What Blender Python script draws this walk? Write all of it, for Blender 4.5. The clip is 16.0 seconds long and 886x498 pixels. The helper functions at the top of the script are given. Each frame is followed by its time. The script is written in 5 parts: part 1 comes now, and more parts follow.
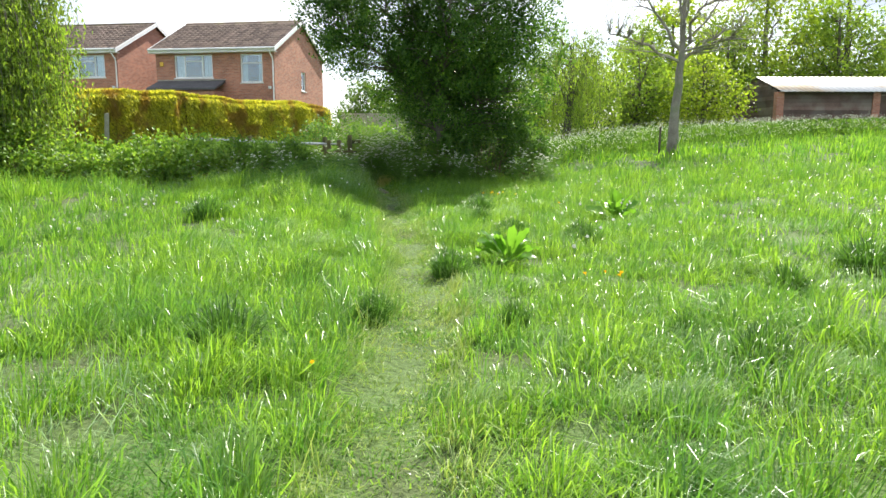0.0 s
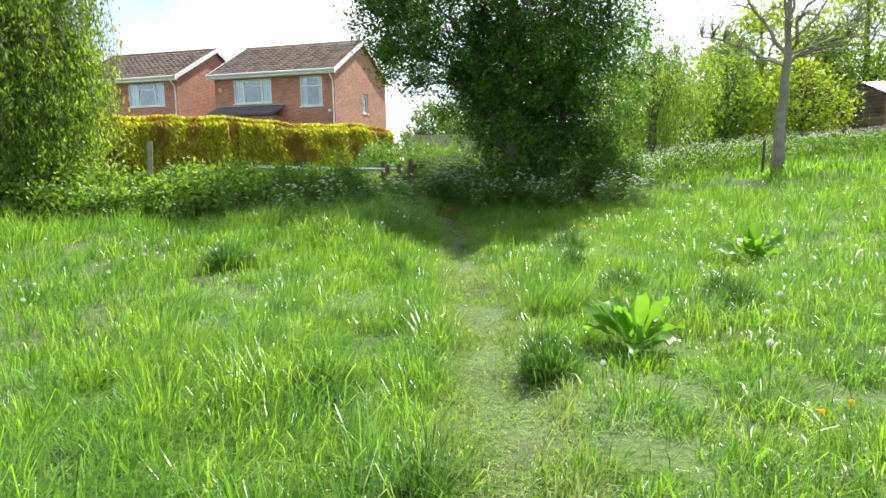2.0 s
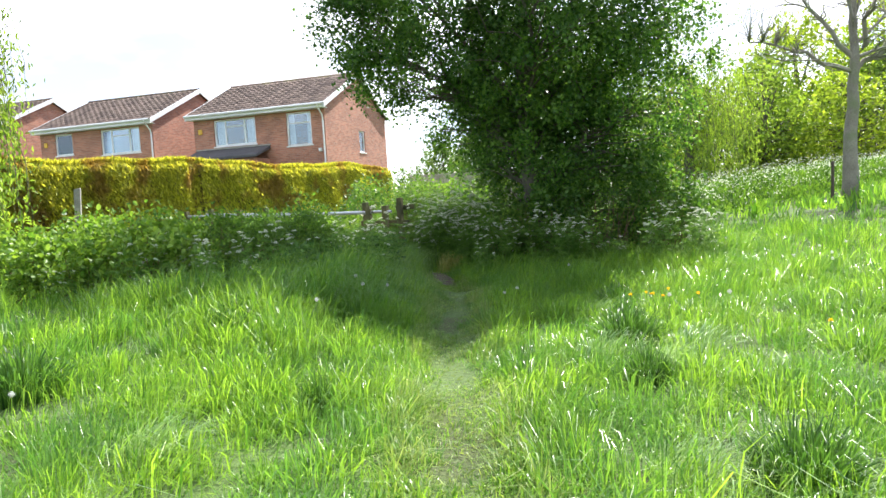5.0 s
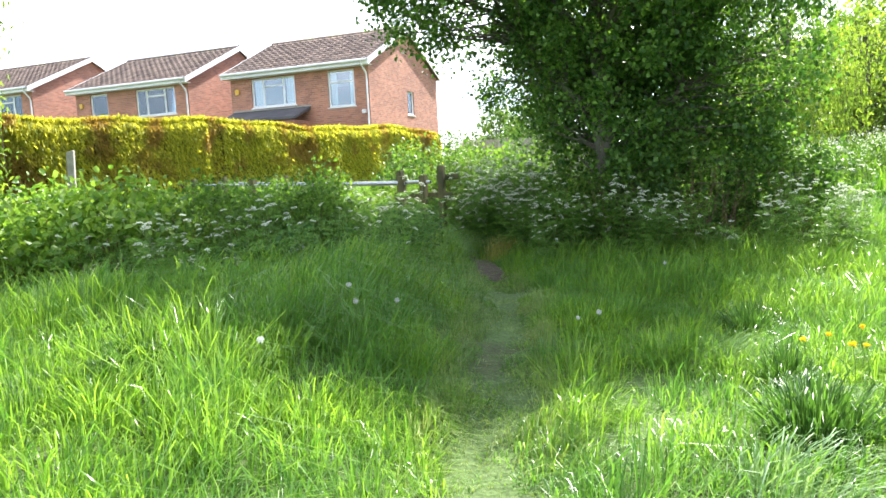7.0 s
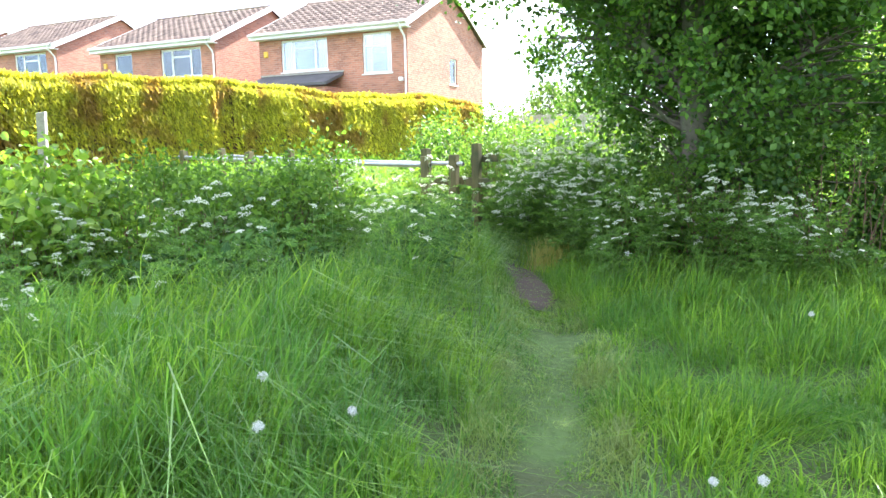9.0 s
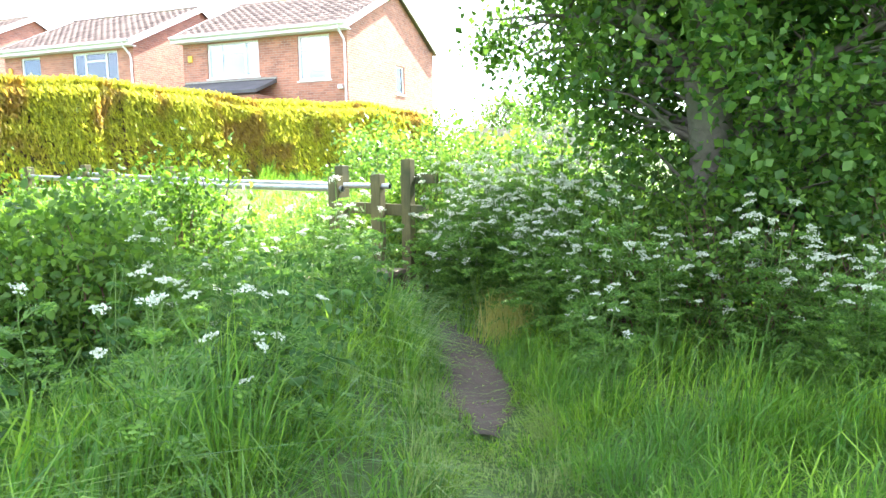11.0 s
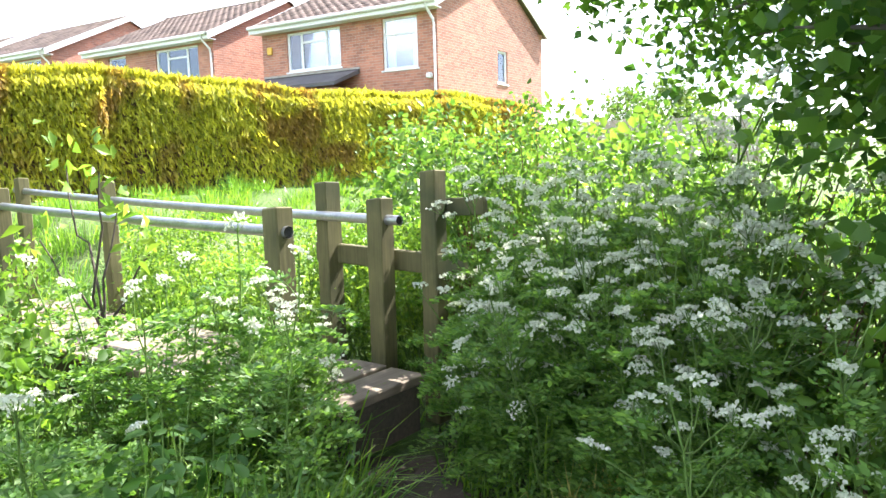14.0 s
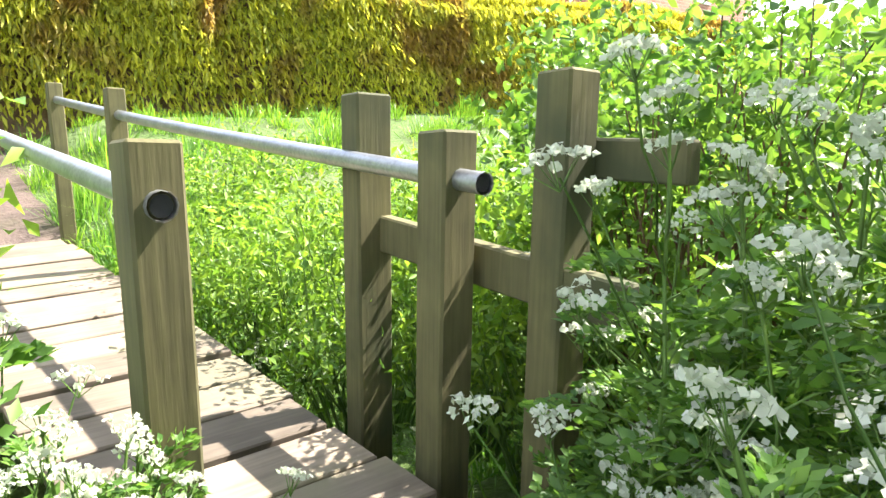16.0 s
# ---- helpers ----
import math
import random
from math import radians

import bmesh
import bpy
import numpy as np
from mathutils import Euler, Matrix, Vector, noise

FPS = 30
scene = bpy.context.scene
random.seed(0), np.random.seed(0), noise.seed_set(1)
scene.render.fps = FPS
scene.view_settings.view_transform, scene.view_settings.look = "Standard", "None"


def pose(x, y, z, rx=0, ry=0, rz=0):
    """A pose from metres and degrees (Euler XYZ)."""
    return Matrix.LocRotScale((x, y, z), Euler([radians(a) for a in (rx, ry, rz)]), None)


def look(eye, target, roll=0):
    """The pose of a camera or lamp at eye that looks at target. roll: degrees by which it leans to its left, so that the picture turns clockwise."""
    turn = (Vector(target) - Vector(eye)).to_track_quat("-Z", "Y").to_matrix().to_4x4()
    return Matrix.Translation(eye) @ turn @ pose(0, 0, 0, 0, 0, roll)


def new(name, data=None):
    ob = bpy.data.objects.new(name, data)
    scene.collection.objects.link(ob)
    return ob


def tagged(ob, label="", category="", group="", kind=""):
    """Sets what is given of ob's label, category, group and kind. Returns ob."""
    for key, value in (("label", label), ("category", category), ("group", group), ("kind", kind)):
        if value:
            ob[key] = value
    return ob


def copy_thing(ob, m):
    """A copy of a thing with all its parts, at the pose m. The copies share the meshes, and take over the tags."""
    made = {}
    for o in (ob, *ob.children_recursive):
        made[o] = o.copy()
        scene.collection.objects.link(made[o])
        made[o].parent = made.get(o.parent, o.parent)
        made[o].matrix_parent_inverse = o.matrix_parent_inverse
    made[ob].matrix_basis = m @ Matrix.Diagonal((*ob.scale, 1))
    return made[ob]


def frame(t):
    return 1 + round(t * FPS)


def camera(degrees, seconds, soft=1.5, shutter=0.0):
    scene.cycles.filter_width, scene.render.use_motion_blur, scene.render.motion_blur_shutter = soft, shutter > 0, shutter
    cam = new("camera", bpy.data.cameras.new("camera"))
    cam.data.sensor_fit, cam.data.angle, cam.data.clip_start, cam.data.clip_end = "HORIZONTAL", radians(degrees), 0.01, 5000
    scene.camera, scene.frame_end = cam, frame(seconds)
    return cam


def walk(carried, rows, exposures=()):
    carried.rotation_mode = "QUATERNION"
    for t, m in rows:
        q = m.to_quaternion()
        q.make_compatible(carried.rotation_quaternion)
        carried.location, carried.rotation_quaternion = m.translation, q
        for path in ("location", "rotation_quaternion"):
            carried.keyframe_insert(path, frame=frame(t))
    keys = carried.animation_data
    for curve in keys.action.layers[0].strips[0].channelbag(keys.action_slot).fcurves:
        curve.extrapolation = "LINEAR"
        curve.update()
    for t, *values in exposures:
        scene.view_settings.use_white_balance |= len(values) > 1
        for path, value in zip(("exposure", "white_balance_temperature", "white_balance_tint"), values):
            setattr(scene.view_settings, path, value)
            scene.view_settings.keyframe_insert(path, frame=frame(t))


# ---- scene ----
cam = camera(63.9, 16.0)
# seconds, x, y, z, turn, tip, lean
ROWS = [
    (0.0, 0.035, -0.053, 1.387, -0.17, 81.08, -0.10),
    (0.5, 0.024, 0.563, 1.393, -8.99, 79.66, 0.37),
    (1.0, -0.010, 1.232, 1.407, -8.23, 78.77, 0.32),
    (1.5, -0.129, 1.836, 1.431, 0.51, 80.81, 0.42),
    (2.0, -0.127, 2.550, 1.415, 5.16, 82.80, 1.34),
    (2.5, -0.128, 3.189, 1.435, 2.46, 83.54, 0.46),
    (3.0, -0.073, 3.893, 1.420, 2.37, 84.37, 4.10),
    (5.5, -0.138, 7.341, 1.298, 6.97, 86.33, 3.41),
    (6.0, -0.198, 8.031, 1.304, 7.40, 85.99, 4.14),
    (6.5, -0.266, 8.658, 1.313, 9.94, 86.37, 3.32),
    (7.0, -0.297, 9.316, 1.333, 11.02, 83.86, 2.84),
    (7.5, -0.365, 9.894, 1.364, 14.95, 84.23, 0.60),
    (8.0, -0.459, 10.493, 1.390, 17.49, 83.73, 2.83),
    (8.5, -0.521, 11.102, 1.408, 18.60, 82.79, 3.35),
    (9.0, -0.626, 11.727, 1.405, 14.69, 81.91, 0.98),
    (9.5, -0.666, 12.342, 1.414, 12.23, 82.01, 3.13),
    (10.0, -0.759, 13.006, 1.396, 11.21, 83.67, 1.29),
    (12.5, -0.941, 15.974, 1.479, 11.82, 81.86, 0.42),
    (13.0, -0.981, 16.570, 1.488, 19.17, 83.68, -0.39),
    (13.5, -1.064, 17.075, 1.516, 17.87, 83.74, -1.00),
    (14.0, -1.197, 17.654, 1.508, 20.81, 82.97, 1.58),
    (14.5, -1.425, 18.139, 1.455, 23.97, 82.19, -2.57),
    (15.0, -1.580, 18.715, 1.451, 28.06, 77.93, 1.58),
    (15.5, -1.793, 19.233, 1.398, 32.82, 77.02, -0.71),
    (16.0, -1.938, 19.786, 1.396, 34.69, 77.85, -0.64),
]
EXPOSURES = [(0.0, 1.1, 6500, 10), (3.0, 1.14, 6450, 10), (5.5, 1.45, 6250, 14), (7.0, 1.78, 6200, 14), (8.0, 2.08, 6100, 14), (9.0, 2.6, 6050, 14), (10.0, 2.8, 6050, 14),
             (12.5, 3.1, 6050, 14), (13.0, 2.8, 6050, 15), (13.5, 2.5, 6150, 15), (14.5, 2.34, 6250, 16), (15.5, 2.38, 6400, 16), (16.0, 2.4, 6450, 15)]
walk(cam, [(t, pose(x, y, z, tip, lean, turn)) for t, x, y, z, turn, tip, lean in ROWS], EXPOSURES)

# ---- light: a high sun ahead and to the right, a sky of bright broken cloud ----
SUN_AZ, SUN_EL = radians(25.0), radians(49.5)
sun = new("sun", bpy.data.lights.new("sun", "SUN"))
sun.data.energy, sun.data.angle, sun.data.color = 5.0, radians(0.53), (1.0, 0.95, 0.86)
to_sun = Vector((math.sin(SUN_AZ) * math.cos(SUN_EL), math.cos(SUN_AZ) * math.cos(SUN_EL), math.sin(SUN_EL)))
sun.matrix_world = look(to_sun * 60, (0, 0, 0))

world = bpy.data.worlds.new("sky")
scene.world = world
world.use_nodes = True
wn, wl = world.node_tree.nodes, world.node_tree.links
wn.clear()
w_out, w_bg = wn.new("ShaderNodeOutputWorld"), wn.new("ShaderNodeBackground")
w_sky = wn.new("ShaderNodeTexSky")
w_sky.sky_type, w_sky.sun_disc, w_sky.sun_elevation, w_sky.sun_rotation = "NISHITA", False, SUN_EL, SUN_AZ
w_co, w_map, w_noise, w_ramp, w_mix = (wn.new("ShaderNodeTexCoord"), wn.new("ShaderNodeMapping"), wn.new("ShaderNodeTexNoise"),
                                       wn.new("ShaderNodeValToRGB"), wn.new("ShaderNodeMixRGB"))
w_map.inputs["Scale"].default_value = (1.0, 1.0, 2.6)
w_noise.inputs["Scale"].default_value, w_noise.inputs["Detail"].default_value, w_noise.inputs["Roughness"].default_value = 1.7, 7, 0.55
w_ramp.color_ramp.elements[0].position, w_ramp.color_ramp.elements[1].position = 0.40, 0.60
w_shade = wn.new("ShaderNodeValToRGB")
w_noise2 = wn.new("ShaderNodeTexNoise")
w_noise2.inputs["Scale"].default_value, w_noise2.inputs["Detail"].default_value = 2.6, 6
w_shade.color_ramp.elements[0].position, w_shade.color_ramp.elements[1].position = 0.38, 0.62
w_gain = wn.new("ShaderNodeMixRGB")
w_gain.blend_type = "MULTIPLY"
w_gain.inputs["Fac"].default_value, w_gain.inputs["Color2"].default_value = 1.0, (10.0, 10.2, 10.5, 1)
w_shade.color_ramp.elements[0].color, w_shade.color_ramp.elements[1].color = (0.36, 0.40, 0.46, 1), (1, 1, 1, 1)
wl.new(w_map.outputs["Vector"], w_noise2.inputs["Vector"])
wl.new(w_noise2.outputs["Fac"], w_shade.inputs["Fac"])
wl.new(w_shade.outputs["Color"], w_gain.inputs["Color1"])
wl.new(w_gain.outputs["Color"], w_mix.inputs["Color2"])
wl.new(w_co.outputs["Generated"], w_map.inputs["Vector"])
wl.new(w_map.outputs["Vector"], w_noise.inputs["Vector"])
wl.new(w_noise.outputs["Fac"], w_ramp.inputs["Fac"])
wl.new(w_ramp.outputs["Color"], w_mix.inputs["Fac"])
wl.new(w_sky.outputs["Color"], w_mix.inputs["Color1"])
wl.new(w_mix.outputs["Color"], w_bg.inputs["Color"])
w_bg.inputs["Strength"].default_value = 0.108
wl.new(w_bg.outputs["Background"], w_out.inputs["Surface"])


# ---- materials ----
def shader(name):
    m = bpy.data.materials.new(name)
    m.use_nodes = True
    n = m.node_tree.nodes
    return m, n, m.node_tree.links, n["Principled BSDF"]


def noise_node(n, l, scale, detail=4.0, space="Object", stretch=None):
    co, t = n.new("ShaderNodeTexCoord"), n.new("ShaderNodeTexNoise")
    t.inputs["Scale"].default_value, t.inputs["Detail"].default_value = scale, detail
    if stretch:
        mp = n.new("ShaderNodeMapping")
        mp.inputs["Scale"].default_value = stretch
        l.new(co.outputs[space], mp.inputs["Vector"])
        l.new(mp.outputs["Vector"], t.inputs["Vector"])
    else:
        l.new(co.outputs[space], t.inputs["Vector"])
    return t.outputs["Fac"]


def ramp(n, l, fac, *stops):
    r = n.new("ShaderNodeValToRGB")
    e = r.color_ramp.elements
    while len(e) < len(stops):
        e.new(0.5)
    for k, (p, c) in zip(e, stops):
        k.position, k.color = p, (*c, 1)
    l.new(fac, r.inputs["Fac"])
    return r.outputs["Color"]


def mixed(n, l, fac, a, b, kind="MIX"):
    m = n.new("ShaderNodeMixRGB")
    m.blend_type = kind
    for sock, v in (("Fac", fac), ("Color1", a), ("Color2", b)):
        if isinstance(v, (int, float)):
            m.inputs[sock].default_value = v
        elif isinstance(v, tuple):
            m.inputs[sock].default_value = (*v, 1)
        else:
            l.new(v, m.inputs[sock])
    return m.outputs["Color"]


def relief(n, l, height, strength, distance, bsdf):
    b = n.new("ShaderNodeBump")
    b.inputs["Strength"].default_value, b.inputs["Distance"].default_value = strength, distance
    l.new(height, b.inputs["Height"])
    l.new(b.outputs["Normal"], bsdf.inputs["Normal"])


def surface(name, low, high, scale, rough=0.8, metal=0.0, fine=40.0, bump=0.3, depth=0.01, stain=None, pieces=False, stretch=None):
    """A solid surface: two tones by broad noise, fine grain over it, relief, and stains where asked."""
    m, n, l, p = shader(name)
    col = ramp(n, l, noise_node(n, l, scale), (0.3, low), (0.7, high))
    grain = noise_node(n, l, fine, 6, "Object", stretch)
    col = mixed(n, l, 0.35, col, ramp(n, l, grain, (0.25, tuple(v * 0.45 for v in low)), (0.75, tuple(min(1, v * 1.25) for v in high))))
    if stain:
        col = mixed(n, l, ramp(n, l, noise_node(n, l, scale * 0.37 + 0.2, 7), (0.5, (0, 0, 0)), (0.62, (0.8, 0.8, 0.8))), col, stain)
    if pieces:
        info = n.new("ShaderNodeObjectInfo")
        hsv = n.new("ShaderNodeHueSaturation")
        mul = n.new("ShaderNodeMath")
        mul.operation = "MULTIPLY_ADD"
        mul.inputs[1].default_value, mul.inputs[2].default_value = 0.7, 0.65
        l.new(info.outputs["Random"], mul.inputs[0])
        l.new(mul.outputs[0], hsv.inputs["Value"])
        l.new(col, hsv.inputs["Color"])
        col = hsv.outputs["Color"]
    l.new(col, p.inputs["Base Color"])
    p.inputs["Roughness"].default_value, p.inputs["Metallic"].default_value = rough, metal
    relief(n, l, grain, bump, depth, p)
    return m


def foliage(name, dark, light, through_light=0.45, patch=0.5, third=None, rough=0.45, tint=(1.65, 1.65, 0.85), reach=(0.42, 0.62)):
    """Leaves and blades: colour varies from piece to piece and in broad patches, and light shines through."""
    m, n, l, p = shader(name)
    geo = n.new("ShaderNodeNewGeometry")
    col = ramp(n, l, geo.outputs["Random Per Island"], (0.05, dark), (0.95, light))
    broad = noise_node(n, l, patch, 5)
    col = mixed(n, l, ramp(n, l, broad, (reach[0], (0.0,) * 3), (reach[1], (0.7,) * 3)), col, third or tuple(v * 0.7 for v in dark))
    l.new(col, p.inputs["Base Color"])
    p.inputs["Roughness"].default_value = rough
    p.inputs["Specular IOR Level"].default_value = 0.35
    tr, mx, out = n.new("ShaderNodeBsdfTranslucent"), n.new("ShaderNodeMixShader"), n["Material Output"]
    warm = mixed(n, l, 1.0, col, tint, "MULTIPLY")
    l.new(warm, tr.inputs["Color"])
    mx.inputs["Fac"].default_value = through_light
    l.new(p.outputs["BSDF"], mx.inputs[1])
    l.new(tr.outputs["BSDF"], mx.inputs[2])
    l.new(mx.outputs["Shader"], out.inputs["Surface"])
    return m


GRASS = foliage("meadow grass", (0.055, 0.15, 0.016), (0.27, 0.43, 0.055), 0.5, 1.3, (0.075, 0.19, 0.045), 0.28)
GRASS_PALE = foliage("trodden grass", (0.12, 0.22, 0.04), (0.32, 0.40, 0.14), 0.4, 1.5, (0.22, 0.27, 0.10))
GRASS_SILVER = foliage("bent grass", (0.15, 0.28, 0.10), (0.31, 0.43, 0.22), 0.35, 1.0, (0.26, 0.36, 0.2), 0.3)
LEAF_TREE = foliage("maple leaf", (0.036, 0.10, 0.019), (0.14, 0.265, 0.042), 0.46, 0.5)
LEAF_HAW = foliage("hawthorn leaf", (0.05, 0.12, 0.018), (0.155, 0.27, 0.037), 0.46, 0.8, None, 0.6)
LEAF_LUSH = foliage("lush sunlit leaf", (0.09, 0.195, 0.025), (0.27, 0.40, 0.06), 0.42, 0.9)
LEAF_ELDER_LIT = foliage("elder and sunlit hawthorn leaf", (0.06, 0.145, 0.024), (0.20, 0.32, 0.058), 0.42, 1.6)
LEAF_NETTLE = foliage("nettle leaf", (0.036, 0.10, 0.022), (0.105, 0.215, 0.048), 0.42, 1.2, None, 0.65)
LEAF_LIME = foliage("young leaf", (0.16, 0.24, 0.02), (0.34, 0.42, 0.05), 0.5, 0.3, (0.12, 0.2, 0.02))
LEAF_WILLOW = foliage("willow leaf", (0.12, 0.21, 0.03), (0.30, 0.41, 0.06), 0.5, 0.5)
LEAF_FAR = foliage("far foliage", (0.06, 0.12, 0.025), (0.16, 0.24, 0.05), 0.4, 0.15)
LEAF_DARK = foliage("conifer foliage", (0.015, 0.04, 0.012), (0.04, 0.08, 0.02), 0.25, 0.3)
LEAF_DOCK = foliage("dock leaf", (0.075, 0.19, 0.02), (0.17, 0.34, 0.045), 0.48, 3.0, None, 0.24)
LEAF_PARSLEY = foliage("cow parsley leaf", (0.068, 0.16, 0.032), (0.20, 0.345, 0.072), 0.48, 1.4, None, 0.5)
# Backlit shade of the dense tussocks is put into this deep green.
GRASS_BACKLIT = foliage("backlit tussock grass", (0.03, 0.085, 0.018), (0.12, 0.25, 0.045), 0.42, 2.0, None, 0.35)
LEAF_HEDGE = foliage("golden conifer spray", (0.24, 0.27, 0.035), (0.70, 0.67, 0.085), 0.52, 0.75, (0.30, 0.15, 0.06), 0.6, (1.45, 1.4, 0.75), (0.52, 0.6))
LEAF_STRAW = foliage("straw", (0.3, 0.3, 0.08), (0.5, 0.46, 0.16), 0.4, 1.0, (0.35, 0.32, 0.1))
FLOWER = foliage("white umbel", (0.50, 0.54, 0.40), (0.74, 0.76, 0.64), 0.45, 2.0, (0.5, 0.56, 0.38), 0.7, (1.0, 1.0, 1.0))
FLUFF = foliage("seed fluff", (0.6, 0.6, 0.57), (0.8, 0.8, 0.78), 0.5, 2.0, (0.65, 0.65, 0.62), 0.8, (1.0, 1.0, 1.0))
YELLOW = foliage("yellow petal", (0.75, 0.45, 0.01), (0.85, 0.6, 0.02), 0.3, 2.0, (0.8, 0.5, 0.01))
STEM = foliage("green stem", (0.08, 0.16, 0.03), (0.16, 0.26, 0.06), 0.2, 2.0)
BARK = surface("bark", (0.06, 0.05, 0.035), (0.15, 0.13, 0.10), 3.0, 0.9, 0, 22, 0.8, 0.02, (0.10, 0.12, 0.06))
ASH_BARK = surface("grey bark", (0.16, 0.14, 0.11), (0.30, 0.28, 0.23), 3.0, 0.9, 0, 30, 0.6, 0.015, (0.17, 0.2, 0.10))
TWIG = surface("twig", (0.09, 0.055, 0.035), (0.20, 0.12, 0.07), 6.0, 0.9)
EARTH = surface("soil under grass", (0.06, 0.10, 0.022), (0.10, 0.16, 0.04), 1.2, 1.0, 0, 18, 0.9, 0.05, (0.065, 0.075, 0.028))
SOIL = surface("trodden soil", (0.07, 0.05, 0.04), (0.125, 0.088, 0.07), 3.5, 0.95, 0, 30, 0.8, 0.02, (0.06, 0.05, 0.03))
WOOD = surface("weathered softwood", (0.066, 0.061, 0.024), (0.152, 0.138, 0.055), 4.0, 0.88, 0, 70, 0.45, 0.003, (0.042, 0.052, 0.02), False, (1, 1, 0.06))
DECK = surface("worn deck board", (0.115, 0.09, 0.062), (0.215, 0.172, 0.125), 5.0, 0.85, 0, 60, 0.4, 0.003, (0.17, 0.15, 0.09), True, (1, 0.06, 1))
OLD_WOOD = surface("dark wet wood", (0.05, 0.04, 0.03), (0.10, 0.08, 0.06), 5.0, 0.9)
GREY_WOOD = surface("silvered wood", (0.26, 0.24, 0.20), (0.42, 0.40, 0.35), 4.0, 0.85, 0, 40, 0.5, 0.006)
STEEL = surface("galvanised steel", (0.32, 0.335, 0.345), (0.48, 0.49, 0.50), 9.0, 0.42, 0.85, 90, 0.15, 0.002)
BORE_SHADE = surface("shade in pipe bore", (0.02, 0.02, 0.02), (0.04, 0.04, 0.04), 9.0, 0.9)
WHITE = surface("white painted board", (0.72, 0.72, 0.70), (0.84, 0.84, 0.82), 1.5, 0.45, 0, 30, 0.1, 0.002)
ROOF = surface("brown concrete tile", (0.15, 0.105, 0.08), (0.25, 0.18, 0.14), 1.6, 0.9, 0, 30, 0.4, 0.01, (0.22, 0.19, 0.10), True)
FELT = surface("dark lean-to roof", (0.07, 0.065, 0.065), (0.13, 0.12, 0.12), 2.0, 0.85)
BOARDS = surface("old dark weatherboard", (0.10, 0.065, 0.05), (0.19, 0.125, 0.10), 1.5, 0.9, 0, 25, 0.5, 0.01, (0.2, 0.17, 0.14), True)
TIN = surface("pale corrugated roof", (0.55, 0.54, 0.51), (0.74, 0.73, 0.70), 0.5, 0.5, 0.1, 12, 0.2, 0.004, (0.5, 0.36, 0.2))
AMBER = surface("yellow alarm box", (0.7, 0.4, 0.04), (0.8, 0.5, 0.06), 2.0, 0.5)
CURTAIN = surface("pale curtain", (0.55, 0.57, 0.58), (0.75, 0.77, 0.78), 3.0, 0.9)


def brick_material():
    m, n, l, p = shader("red brick")
    co, sep, add, comb = n.new("ShaderNodeTexCoord"), n.new("ShaderNodeSeparateXYZ"), n.new("ShaderNodeMath"), n.new("ShaderNodeCombineXYZ")
    l.new(co.outputs["Object"], sep.inputs[0])
    l.new(sep.outputs["X"], add.inputs[0])
    l.new(sep.outputs["Y"], add.inputs[1])
    l.new(add.outputs[0], comb.inputs["X"])
    l.new(sep.outputs["Z"], comb.inputs["Y"])
    b = n.new("ShaderNodeTexBrick")
    b.inputs["Scale"].default_value, b.inputs["Brick Width"].default_value, b.inputs["Row Height"].default_value = 1.0, 0.225, 0.075
    b.inputs["Mortar Size"].default_value, b.inputs["Mortar Smooth"].default_value, b.inputs["Bias"].default_value = 0.006, 0.2, -0.1
    b.inputs["Color1"].default_value, b.inputs["Color2"].default_value = (0.50, 0.21, 0.13, 1), (0.23, 0.09, 0.065, 1)
    b.inputs["Mortar"].default_value = (0.42, 0.36, 0.29, 1)
    l.new(comb.outputs[0], b.inputs["Vector"])
    col = mixed(n, l, 0.35, b.outputs["Color"], ramp(n, l, noise_node(n, l, 1.3, 5), (0.3, (0.22, 0.11, 0.08)), (0.7, (0.52, 0.25, 0.16))))
    l.new(col, p.inputs["Base Color"])
    p.inputs["Roughness"].default_value = 0.9
    relief(n, l, b.outputs["Fac"], -0.4, 0.006, p)
    return m


def glass_material():
    m, n, l, p = shader("window glass")
    gl, tr, mx, fr = n.new("ShaderNodeBsdfGlossy"), n.new("ShaderNodeBsdfTransparent"), n.new("ShaderNodeMixShader"), n.new("ShaderNodeFresnel")
    gl.inputs["Roughness"].default_value = 0.02
    gl.inputs["Color"].default_value = (0.85, 0.92, 1.0, 1)
    tr.inputs["Color"].default_value = (0.85, 0.9, 0.9, 1)
    mul = n.new("ShaderNodeMath")
    mul.operation = "MULTIPLY_ADD"
    mul.inputs[1].default_value, mul.inputs[2].default_value = 1.4, 0.07
    l.new(fr.outputs[0], mul.inputs[0])
    l.new(mul.outputs[0], mx.inputs["Fac"])
    l.new(tr.outputs[0], mx.inputs[1])
    l.new(gl.outputs[0], mx.inputs[2])
    l.new(mx.outputs[0], n["Material Output"].inputs["Surface"])
    return m


BRICK, GLASS = brick_material(), glass_material()
rng = np.random.default_rng(7)


# ---- mesh helpers ----
def part(name, bm, material, parent=None, label=""):
    me = bpy.data.meshes.new(name)
    bm.to_mesh(me)
    bm.free()
    me.materials.append(material)
    ob = new(name, me)
    ob.parent = parent
    return tagged(ob, label)


